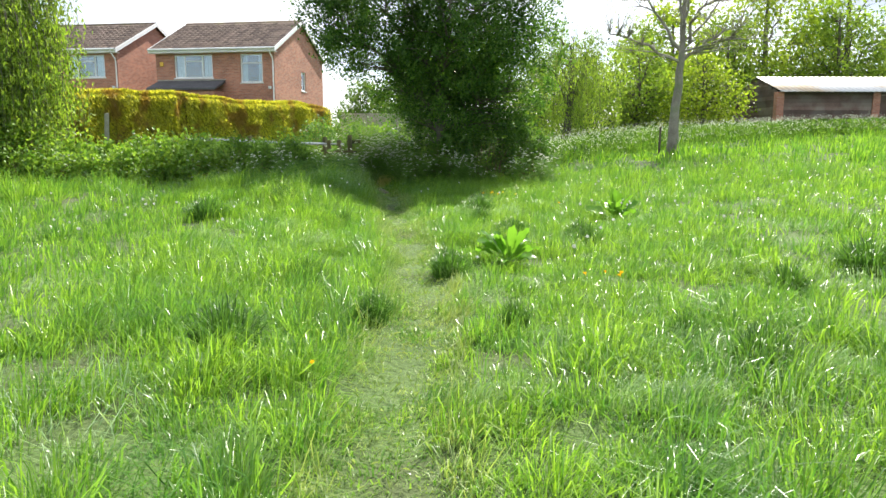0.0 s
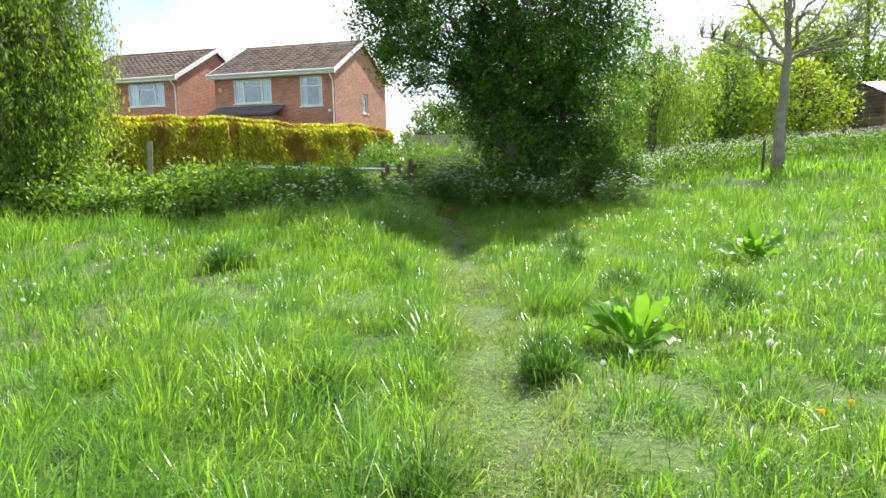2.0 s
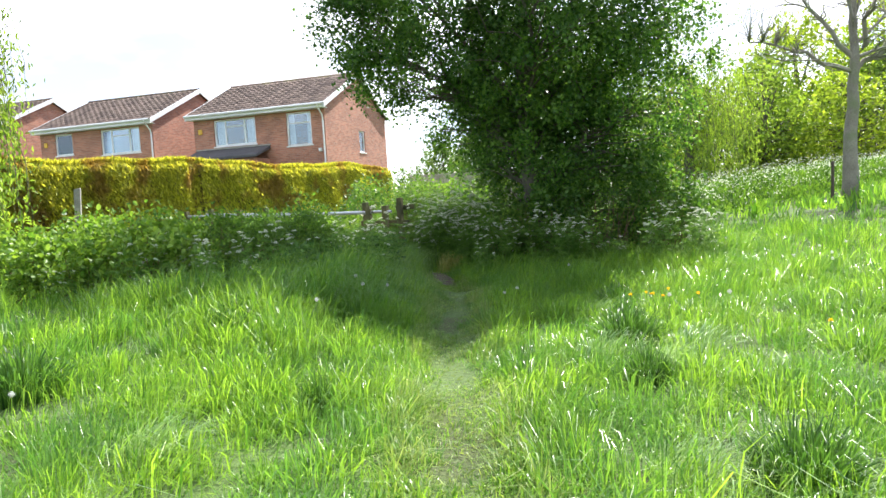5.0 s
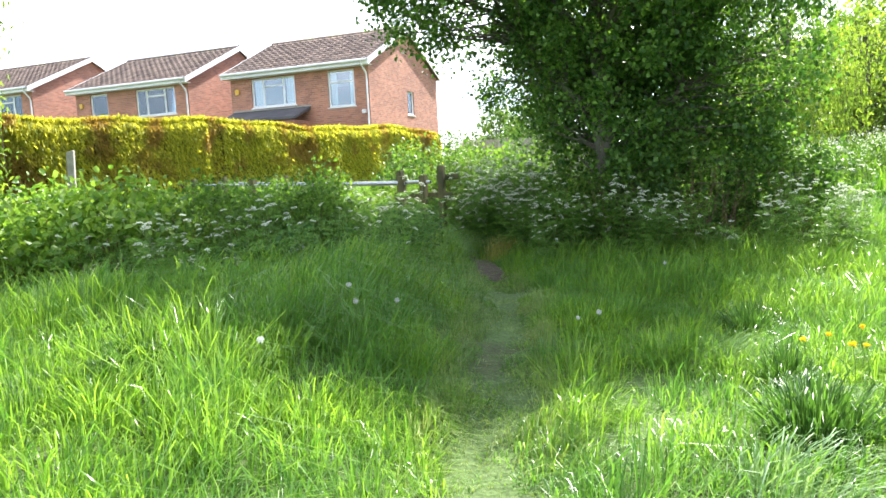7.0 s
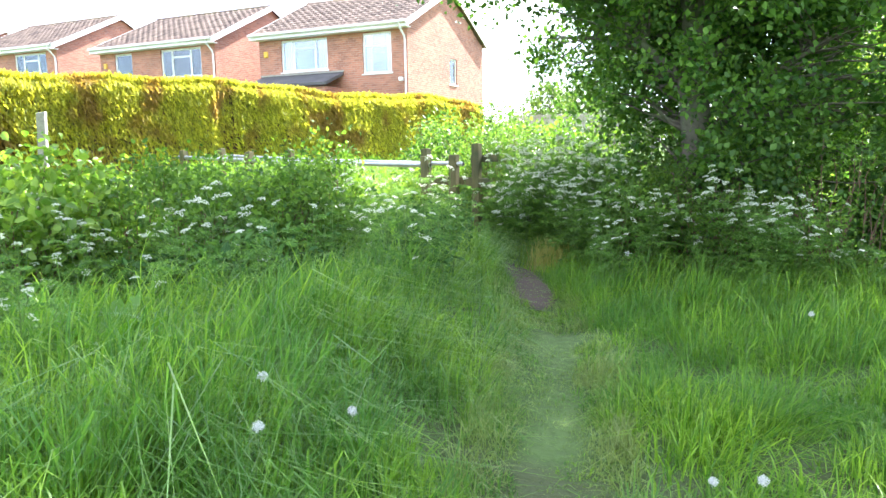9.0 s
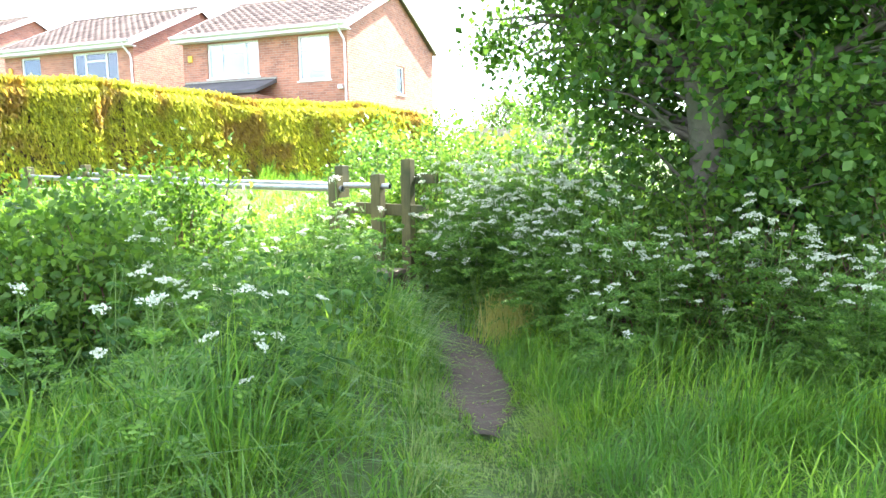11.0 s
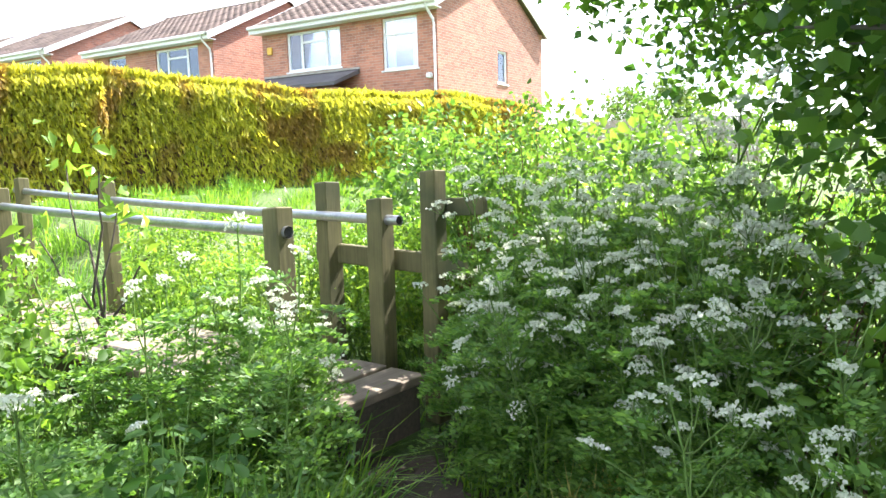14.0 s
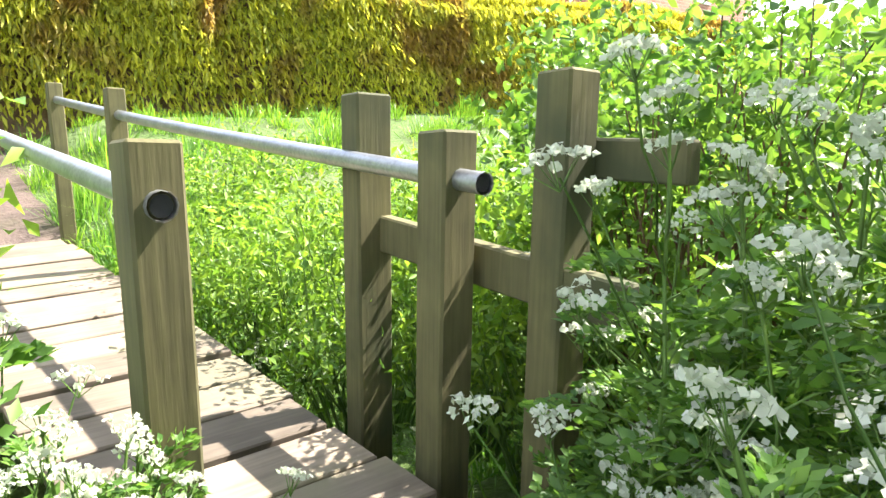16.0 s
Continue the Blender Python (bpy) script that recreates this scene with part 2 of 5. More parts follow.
def sheet(name, verts, faces, material, parent=None, label="", smooth=False):
    """A mesh from arrays; all faces have the same number of corners."""
    verts, faces = np.asarray(verts, np.float32), np.asarray(faces, np.int32)
    me = bpy.data.meshes.new(name)
    k = faces.shape[1]
    me.vertices.add(len(verts))
    me.vertices.foreach_set("co", verts.ravel())
    me.loops.add(faces.size)
    me.loops.foreach_set("vertex_index", faces.ravel())
    me.polygons.add(len(faces))
    me.polygons.foreach_set("loop_start", np.arange(0, faces.size, k, dtype=np.int32))
    if smooth:
        me.polygons.foreach_set("use_smooth", np.ones(len(faces), bool))
    me.update(calc_edges=True)
    me.materials.append(material)
    ob = new(name, me)
    ob.parent = parent
    return tagged(ob, label)


def box(bm, x0, x1, y0, y1, z0, z1, bevel=0.0, m=None):
    made = bmesh.ops.create_cube(bm, size=1.0)["verts"]
    bmesh.ops.scale(bm, vec=(x1 - x0, y1 - y0, z1 - z0), verts=made)
    bmesh.ops.translate(bm, vec=((x0 + x1) / 2, (y0 + y1) / 2, (z0 + z1) / 2), verts=made)
    if bevel:
        edges = list({e for v in made for e in v.link_edges})
        got = bmesh.ops.bevel(bm, geom=edges, offset=bevel, segments=1, affect="EDGES")
        made = list({v for f in got["faces"] for v in f.verts} | {v for v in made if v.is_valid})
    if m is not None:
        bmesh.ops.transform(bm, matrix=m, verts=made)
    return made


def boxed(*args, **kw):
    bm = bmesh.new()
    box(bm, *args, **kw)
    return bm


def tubes(paths, sides=6):
    """Tapered tubes along paths of (points, radii); arrays of corners and quads."""
    V, F, at = [], [], 0
    ang = np.linspace(0, 2 * np.pi, sides, endpoint=False)
    for pts, rad in paths:
        pts, rad = np.asarray(pts, float), np.asarray(rad, float)
        d = np.gradient(pts, axis=0)
        d /= np.linalg.norm(d, axis=1)[:, None] + 1e-9
        ref = np.where(np.abs(d[:, 2:3]) > 0.9, [[1.0, 0, 0]], [[0, 0, 1.0]])
        a = np.cross(d, ref)
        a /= np.linalg.norm(a, axis=1)[:, None] + 1e-9
        b = np.cross(d, a)
        ring = pts[:, None] + rad[:, None, None] * (np.cos(ang)[None, :, None] * a[:, None] + np.sin(ang)[None, :, None] * b[:, None])
        V.append(ring.reshape(-1, 3))
        n = len(pts)
        i = np.arange(n - 1)[:, None] * sides
        j = np.arange(sides)[None]
        q = np.stack([i + j, i + (j + 1) % sides, i + sides + (j + 1) % sides, i + sides + j], -1).reshape(-1, 4) + at
        F.append(q)
        at += n * sides
    return np.concatenate(V), np.concatenate(F)


def curve_path(a, b, r0, r1, n=6, sag=0.0, wob=0.05):
    """A slightly crooked path from a to b."""
    a, b = np.asarray(a, float), np.asarray(b, float)
    s = np.linspace(0, 1, n)[:, None]
    pts = a + (b - a) * s
    length = np.linalg.norm(b - a)
    pts[1:-1] += rng.normal(0, wob * length, (n - 2, 3)) * 0.5
    pts[:, 2] += sag * length * (s * (1 - s))[:, 0] * 4
    return pts, np.linspace(r0, r1, n)


def unit(v):
    return v / (np.linalg.norm(v, axis=1)[:, None] + 1e-9)


def leaves(centres, size, lean=None, wide=0.55, spread=0.35, fold=0.15):
    """Folded leaves at the given points: two triangles each. lean: the way they point."""
    n = len(centres)
    d = rng.normal(0, 1, (n, 3))
    if lean is not None:
        d = d * spread + np.asarray(lean, float)
    d = unit(d)
    side = unit(np.cross(d, rng.normal(0, 1, (n, 3)) + [0, 0, 1.2]))
    up = np.cross(side, d)
    s = (size * rng.uniform(0.6, 1.3, n))[:, None]
    w = s * wide * 0.5
    c = np.asarray(centres, float)
    lift = up * s * fold
    V = np.stack([c - d * s * 0.5, c + side * w + lift - d * s * 0.05, c + d * s * 0.5, c - side * w + lift - d * s * 0.05], 1).reshape(-1, 3)
    i = np.arange(n)[:, None] * 4
    return V, np.concatenate([i + [[0, 1, 2]], i + [[0, 2, 3]]])


def round_leaves(centres, size, lean=None, wide=0.7, spread=1.0):
    """Rounder leaves for bushes close by: four triangles each, cupped along the midrib."""
    n = len(centres)
    d = rng.normal(0, 1, (n, 3))
    if lean is not None:
        d = d * spread + np.asarray(lean, float)
    d = unit(d)
    side = unit(np.cross(d, rng.normal(0, 1, (n, 3)) + [0, 0, 1.2]))
    up = np.cross(side, d)
    s = (size * rng.uniform(0.55, 1.35, n))[:, None]
    w = s * wide * 0.5
    c = np.asarray(centres, float)
    lift = up * s * 0.1
    V = np.stack([c - d * s * 0.5, c + side * w * 0.85 + lift - d * s * 0.22, c + side * w * 0.8 + lift + d * s * 0.2, c + d * s * 0.5 - up * s * 0.08,
                  c - side * w * 0.8 + lift + d * s * 0.2, c - side * w * 0.85 + lift - d * s * 0.22], 1).reshape(-1, 3)
    i = np.arange(n)[:, None] * 6
    return V, np.concatenate([i + [[0, 1, 2]], i + [[0, 2, 3]], i + [[0, 3, 4]], i + [[0, 4, 5]]])


def join(*pieces):
    V, F, at = [], [], 0
    for v, f in pieces:
        V.append(v), F.append(f + at)
        at += len(v)
    return np.concatenate(V), np.concatenate(F)


def in_ellipsoid(n, c, r, hollow=0.45):
    """Points in the outer part of an ellipsoid."""
    d = unit(rng.normal(0, 1, (n, 3)))
    rad = rng.uniform(hollow ** 3, 1, n) ** (1 / 3)
    return np.asarray(c) + d * rad[:, None] * np.asarray(r)


# ---- the lie of the land ----
AX, PP, BR = np.array([-0.961, 0.275]), np.array([0.275, 0.961]), np.array([-2.96, 21.26])  # the bridge's line, its right-hand side, its right newel
PATH_Y = np.array([-20, -3, 3, 6.5, 9.2, 11.6, 12.5, 15.0, 16.4, 18.8, 19.4, 20.3, 20.9])
PATH_X = np.array([0.0, -0.1, -0.18, -0.15, -0.38, -0.66, -0.78, -0.98, -1.1, -1.6, -1.8, -2.2, -2.75])


def sm(v):
    v = np.clip(v, 0, 1)
    return v * v * (3 - 2 * v)


def wave(x, y, k, seed):
    """Smooth uneven noise, about -1 to 1."""
    s = seed * 1.7
    return (np.sin(k * x + 1.3 * np.sin(k * 0.7 * y + s) + s) + np.sin(k * 1.3 * y - 1.1 * np.sin(k * 0.9 * x - s) + 2 * s) + np.sin(k * 0.8 * (x + y) + 3 * s)) / 3


def path_off(x, y):
    """Distance beside the trodden line."""
    return np.abs(x - np.interp(y, PATH_Y, PATH_X))


def along(x, y):
    return (x - BR[0]) * AX[0] + (y - BR[1]) * AX[1]


def across(x, y):
    """How far over the stream a place lies: the stream runs under the bridge, then bends away along the bushes."""
    return np.minimum(along(x, y), y - 16.2)


def gz(x, y):
    x, y = np.asarray(x, float), np.asarray(y, float)
    u = across(x, y)
    z = 0.035 * np.clip(x - 2, 0, 30) + 0.042 * np.clip(y - 17, 0, 28) * sm((x + 0.5) / 3.5) * sm((-u - 0.5) / 3)
    z += 0.28 * sm((-x - 1.0) / 1.6) * sm((y - 9) / 5) * sm((20.5 - y) / 2.0) * sm(-u / 1.5)
    z += 0.04 * wave(x, y, 0.9, 1) * sm((path_off(x, y) - 0.2) / 0.8) * sm((60 - np.abs(y)) / 20)
    z -= 0.06 * np.exp(-(path_off(x, y) / 0.35) ** 2)
    v = (x - BR[0]) * PP[0] + (y - BR[1]) * PP[1]
    lane = np.exp(-((v + 0.4) / 1.1) ** 4)
    z += sm((u - 1.6) / 1.2) * ((1 - lane) * (0.2 + np.clip(u - 2.6, 0, 4.2) * 0.22) + lane * (0.14 + np.clip(u - 4.4, 0, 4.2) * 0.2))
    z -= 0.65 * np.exp(-((u - 1.45) / 0.75) ** 2) * sm((y + 6) / 10) * sm((60 - y) / 20)
    return z


def grid_axis(lo, hi, step):
    fine = np.arange(lo, hi + step, step)
    out = np.array([3, 8, 16, 30, 60, 120, 250, 500, 1000.0])
    return np.concatenate([(lo - out)[::-1], fine, fine[-1] + out])


def build_ground():
    xs, ys = grid_axis(-16, 26, 0.33), grid_axis(-6, 46, 0.33)
    X, Y = np.meshgrid(xs, ys)
    Z = gz(X, Y) - 0.05 * (path_off(X, Y) < 0.5) * (Y > 17.2) * (Y < 21.0)
    nx, ny = len(xs), len(ys)
    i = (np.arange(ny - 1)[:, None] * nx + np.arange(nx - 1)[None]).reshape(-1, 1)
    F = i + [[0, 1, nx + 1, nx]]
    ob = sheet("ground", np.stack([X, Y, Z], -1).reshape(-1, 3), F, EARTH, smooth=True)
    tagged(ob, "rough meadow ground of dark soil under grass", "ground", kind="structure")


def build_soil_path():
    """The bare earth before the bridge."""
    n, k = 34, 7
    ys = np.linspace(17.8, 20.95, n)
    xc = np.interp(ys, PATH_Y, PATH_X)
    w = 0.19 * sm((ys - 17.6) / 1.0) + 0.02 * np.sin(ys * 9) + 0.015 * np.sin(ys * 23) + 0.06
    s = np.linspace(-1, 1, k)
    X = xc[:, None] + w[:, None] * s
    Y = np.repeat(ys[:, None], k, 1) + 0.35 * w[:, None] * s
    Z = gz(X, Y) + 0.014 - 0.04 * np.abs(s) ** 4 + 0.006 * wave(X, Y, 14, 3)
    i = (np.arange(n - 1)[:, None] * k + np.arange(k - 1)[None]).reshape(-1, 1)
    ob = sheet("path", np.stack([X, Y, Z], -1).reshape(-1, 3), i + [[0, 1, k + 1, k]], SOIL, smooth=True)
    tagged(ob, "narrow trodden path of bare brown earth", "path", kind="structure")


def build_far_path():
    """Dry bare ground where the bridge lands."""
    n, k = 16, 5
    a, b = np.linspace(4.2, 8.2, n), np.linspace(-0.75, 0.1, k)
    U, Vv = np.meshgrid(a, b, indexing="ij")
    Vv = Vv + 0.05 * np.sin(U * 5 + Vv * 3)
    X, Y = BR[0] + AX[0] * U + PP[0] * Vv, BR[1] + AX[1] * U + PP[1] * Vv
    i = (np.arange(n - 1)[:, None] * k + np.arange(k - 1)[None]).reshape(-1, 1)
    ob = sheet("path", np.stack([X, Y, gz(X, Y) + 0.02], -1).reshape(-1, 3), i + [[0, k, k + 1, 1]], SOIL, smooth=True)
    tagged(ob, "dry bare earth where the bridge lands", "path", kind="structure")


build_ground()
build_soil_path()
build_far_path()


# ---- houses ----
def holed_wall(name, width, z0, z1, y0, y1, holes, parent):
    """A wall along x with openings (x0, x1, z0, z1) right through it."""
    xs = sorted({0.0, width, *[v for h in holes for v in h[:2]]})
    zs = sorted({z0, z1, *[v for h in holes for v in h[2:]]})
    bm = bmesh.new()
    for a, b in zip(xs, xs[1:]):
        for c, d in zip(zs, zs[1:]):
            mx, mz = (a + b) / 2, (c + d) / 2
            if not any(h[0] < mx < h[1] and h[2] < mz < h[3] for h in holes):
                box(bm, a, b, y0, y1, c, d)
    bmesh.ops.remove_doubles(bm, verts=bm.verts, dist=0.0005)
    return part(name, bm, BRICK, parent)


def window_unit(parent, x0, x1, z0, z1, y, bars, transom, turn=None):
    """A white framed window: frame bars, panes, sill and half-drawn curtains."""
    m = turn or Matrix()
    bm = bmesh.new()
    t = 0.07
    for a, b, c, d in ((x0, x1, z1 - t, z1), (x0, x1, z0, z0 + t), (x0, x0 + t, z0 + t, z1 - t), (x1 - t, x1, z0 + t, z1 - t)):
        box(bm, a, b, y - 0.02, y + 0.05, c, d, 0.008, m)
    for s in bars:
        xc = x0 + (x1 - x0) * s
        box(bm, xc - 0.035, xc + 0.035, y - 0.015, y + 0.045, z0 + t, z1 - t, 0, m)
    for a, b, h in transom:
        xa, xb, zc = x0 + (x1 - x0) * a, x0 + (x1 - x0) * b, z0 + (z1 - z0) * h
        box(bm, xa + 0.036, xb - 0.036, y - 0.012, y + 0.04, zc - 0.03, zc + 0.03, 0, m)
    frame_ob = part("window", bm, WHITE, parent, "white framed window with pale curtains")
    edges = [0.0, *bars, 1.0]
    for a, b in zip(edges, edges[1:]):
        xa, xb = x0 + (x1 - x0) * a + 0.036, x0 + (x1 - x0) * b - 0.036
        pane = part("pane", boxed(xa, xb, y + 0.012, y + 0.018, z0 + t, z1 - t, m=m), GLASS, frame_ob)
        pane.visible_shadow = False
    part("sill", boxed(x0 - 0.05, x1 + 0.05, y - 0.10, y - 0.021, z0 - 0.05, z0 + 0.0, 0.01, m), WHITE, frame_ob)
    n = 14
    for a, b in ((0.02, 0.26), (0.74, 0.98)):
        xa, xb = x0 + (x1 - x0) * a, x0 + (x1 - x0) * b
        s = np.linspace(xa, xb, n)
        yy = y + 0.16 + 0.025 * np.sin(np.arange(n) * 1.9)
        V = np.concatenate([np.stack([s, yy, np.full(n, z)], 1) for z in (z0 + 0.02, z1 - 0.02)])
        V = np.array([m @ Vector(v) for v in V])
        i = np.arange(n - 1)[:, None]
        sheet("curtain", V, i + [[0, 1, n + 1, n]], CURTAIN, frame_ob, smooth=True)
    return frame_ob


def tile_mesh(w, length):
    """One interlocking roof tile with its raised roll and thick lower edge."""
    s = np.linspace(0, 1, 7)
    roll = np.array([0.0, 0.0, 0.0, 0.014, 0.034, 0.014, 0.0])
    top = [(w * a, 0.0, 0.022 + r) for a, r in zip(s, roll)]
    back = [(w * a, length, 0.004 + r) for a, r in zip(s, roll)]
    low = [(w * a, 0.0, r - 0.002) for a, r in zip(s, roll)]
    V = np.array(top + back + low)
    i = np.arange(6)[:, None]
    F = np.concatenate([i + [[0, 1, 8, 7]], i + [[14, 15, 1, 0]]])
    me = sheet("tile", V, F, ROOF)
    data = me.data
    bpy.data.objects.remove(me)
    return data


W, DEEP, EAVE, RIDGE, FOOT = 6.3, 7.0, 5.84, 7.46, 0.7
TILE = tile_mesh(0.30, 0.36)


def house(m, windows, porch, label):
    """A two-storey brick house; x runs along its front to the corner with the downpipe, y back into it."""
    h = tagged(new("house"), label, "house", "row of houses")
    windows = [(W - b, W - a, c, d, bars, transom) for a, b, c, d, bars, transom in windows]
    front_holes = [(a, b, c, d) for a, b, c, d, _, _ in windows]
    holed_wall("front_wall", W, FOOT, EAVE - 0.1, 0.0, 0.25, front_holes, h)
    holed_wall("back_wall", W, FOOT, EAVE - 0.1, DEEP - 0.25, DEEP, [], h)
    for x0, holes, nm in ((W - 0.25, [(3.55, 4.25, 3.85, 4.85)], "gable_wall"), (0.0, [], "gable_wall")):
        bm = bmesh.new()
        ys = [0.252, 3.55, 4.25, DEEP - 0.252]
        zs = [FOOT, 3.85, 4.85, EAVE - 0.1]
        for a, b in zip(ys, ys[1:]):
            for c, d in zip(zs, zs[1:]):
                if not (holes and a == 3.55 and c == 3.85):
                    box(bm, x0, x0 + 0.25, a, b, c, d)
        tri = [(0.252, EAVE - 0.1), (DEEP - 0.252, EAVE - 0.1), (DEEP / 2, RIDGE - 0.12)]
        lo = [bm.verts.new((x0, y, z)) for y, z in tri]
        hi = [bm.verts.new((x0 + 0.25, y, z)) for y, z in tri]
        bm.faces.new(lo[::-1]), bm.faces.new(hi)
        for k in range(3):
            bm.faces.new((lo[k], lo[(k + 1) % 3], hi[(k + 1) % 3], hi[k]))
        bmesh.ops.remove_doubles(bm, verts=bm.verts, dist=0.0005)
        bmesh.ops.recalc_face_normals(bm, faces=bm.faces)
        part(nm, bm, BRICK, h)
    for a, b, c, d, bars, transom in windows:
        window_unit(h, a, b, c, d, 0.07, bars, transom)
    turn = Matrix(((0, -1, 0, W), (1, 0, 0, 0), (0, 0, 1, 0), (0, 0, 0, 1)))
    window_unit(h, 3.55, 4.25, 3.85, 4.85, 0.07, [], [], turn)
    # roof slopes, with tiles on the front one
    rise, run = RIDGE - EAVE, DEEP / 2
    slope = math.atan2(rise, run)
    span = math.hypot(rise, run) + 0.35
    for nm, mm in (("roof", pose(-0.15, -0.33, EAVE - 0.155, math.degrees(slope))), ("roof", pose(W + 0.15, DEEP + 0.33, EAVE - 0.155, math.degrees(slope), 0, 180))):
        bm = boxed(0, W + 0.3, 0, span, -0.05, 0.0, m=mm)
        deck = part("roof", bm, ROOF, h, "brown concrete tiled roof")
        if nm == "roof" and mm.translation.y < 1:
            rows_n, cols = int(span / 0.33) + 1, int((W + 0.3) / 0.30)
            for r in range(rows_n):
                for c in range(cols):
                    if r * 0.33 + 0.36 > span + 0.1:
                        continue
                    tile = new("tile", TILE)
                    tile.parent = deck
                    tile.matrix_basis = mm @ pose(c * 0.30 + 0.0, r * 0.33 - 0.03, 0.004 + rng.uniform(0, 0.004), 2.0, 0, rng.uniform(-0.3, 0.3))
    ridge = tubes([(np.stack([np.linspace(-0.15, W + 0.15, 23), np.full(23, DEEP / 2), np.full(23, RIDGE - 0.04)], 1), np.tile([0.11, 0.105], 12)[:23])], 8)
    sheet("ridge", *ridge, ROOF, h, smooth=True)
    part("fascia", boxed(-0.15, W + 0.15, -0.36, -0.331, EAVE - 0.35, EAVE - 0.15, 0.006), WHITE, h, "white painted fascia board")
    part("soffit", boxed(-0.15, W + 0.15, -0.33, -0.002, EAVE - 0.35, EAVE - 0.32), WHITE, h)
    gut = [(np.stack([np.linspace(-0.17, W + 0.17, 12), np.full(12, -0.42), np.full(12, EAVE - 0.19)], 1), np.full(12, 0.055))]
    sheet("gutter", *tubes(gut, 8), WHITE, h, smooth=True)
    for x0 in (-0.19, W + 0.15):
        bm = bmesh.new()
        for s in (1, -1):
            ya, yb = (-0.36, DEEP / 2) if s > 0 else (DEEP + 0.36, DEEP / 2)
            za, zb = EAVE - 0.36, RIDGE - 0.18
            lo = [bm.verts.new((x0, y, z)) for y, z in ((ya, za), (yb, zb), (yb, zb + 0.22), (ya, za + 0.22))]
            hi = [bm.verts.new((x0 + 0.035, v.co.y, v.co.z)) for v in lo]
            bm.faces.new(lo), bm.faces.new(hi[::-1])
            for k in range(4):
                bm.faces.new((lo[k], hi[k], hi[(k + 1) % 4], lo[(k + 1) % 4]))
        bmesh.ops.recalc_face_normals(bm, faces=bm.faces)
        part("bargeboard", bm, WHITE, h, "white painted bargeboard")
    pipe = [(np.array([(W - 0.1, -0.42, EAVE - 0.22), (W - 0.1, -0.36, EAVE - 0.36), (W - 0.06, -0.1, EAVE - 0.62), (W - 0.06, -0.06, EAVE - 0.75), (W - 0.06, -0.06, 2.5), (W - 0.06, -0.06, FOOT)]), np.full(6, 0.036))]
    sheet("downpipe", *tubes(pipe, 8), WHITE, h, smooth=True)
    if porch:
        a, b, z = W - porch[1], W - porch[0], porch[2]
        bm = bmesh.new()
        lo = [bm.verts.new((x, y, zz)) for x in (a, b) for y, zz in ((-0.003, z), (-1.15, z - 0.42), (-1.15, z - 0.52), (-0.003, z - 0.12))]
        for k in range(4):
            bm.faces.new((lo[k], lo[(k + 1) % 4], lo[4 + (k + 1) % 4], lo[4 + k]))
        bm.faces.new(lo[:4]), bm.faces.new(lo[4:])
        bmesh.ops.recalc_face_normals(bm, faces=bm.faces)
        part("porch_roof", bm, FELT, h, "dark lean-to porch roof")
        part("porch_flashing", boxed(a - 0.03, b + 0.03, -0.06, -0.004, z, z + 0.06), GREY_WOOD, h)
        part("porch_wall", boxed(a + 0.1, b - 0.1, -1.05, -0.01, FOOT, z - 0.56), BRICK, h)
    part("alarm_box", boxed(0.24, 0.42, -0.07, -0.002, 4.88, 5.1, 0.015), AMBER, h, "small yellow alarm box")
    part("lamp", boxed(W - 0.3, W - 0.16, -0.16, -0.004, 3.72, 3.86, 0.02), WHITE, h, "small white outside lamp")
    h.matrix_world = m
    return h


def house_pose(x, y):
    """The pose of a house whose front corner with the downpipe stands at x, y."""
    m = Matrix.Rotation(radians(-10), 4, "Z")
    return Matrix.Translation(Vector((x, y, 0)) - m @ Vector((W, 0, 0))) @ m


WIN_A = [(3.25, 5.3, 4.3, 5.44, [0.27, 0.73], [(0.27, 0.73, 0.72)]), (0.62, 1.78, 4.05, 5.44, [], [(0.0, 1.0, 0.68)])]
WIN_B = [(0.72, 2.85, 4.3, 5.44, [0.27, 0.73], [(0.27, 0.73, 0.72)]), (4.45, 5.45, 4.45, 5.44, [], [])]
house(house_pose(-8.1, 35.65), WIN_A, (2.6, 6.2, 4.17), "red brick house with brown tiled roof and white windows")
second = house(Matrix.Translation((0, 0, 0.08)) @ house_pose(-16.35, 37.0), WIN_B, (3.2, 6.2, 3.9), "brick house with white bargeboards in the same row")
for x, y, z in ((-25.2, 38.6, 0.5), (-33.6, 40.1, 0.6)):
    copy_thing(second, Matrix.Translation((0, 0, z)) @ house_pose(x, y))


# ---- clipped hedge, posts and fence behind the bank ----
HEDGE = np.array([(-5.3, 34.6), (-7.6, 29.2), (-9.9, 24.2), (-11.4, 20.9), (-12.3, 18.6)])


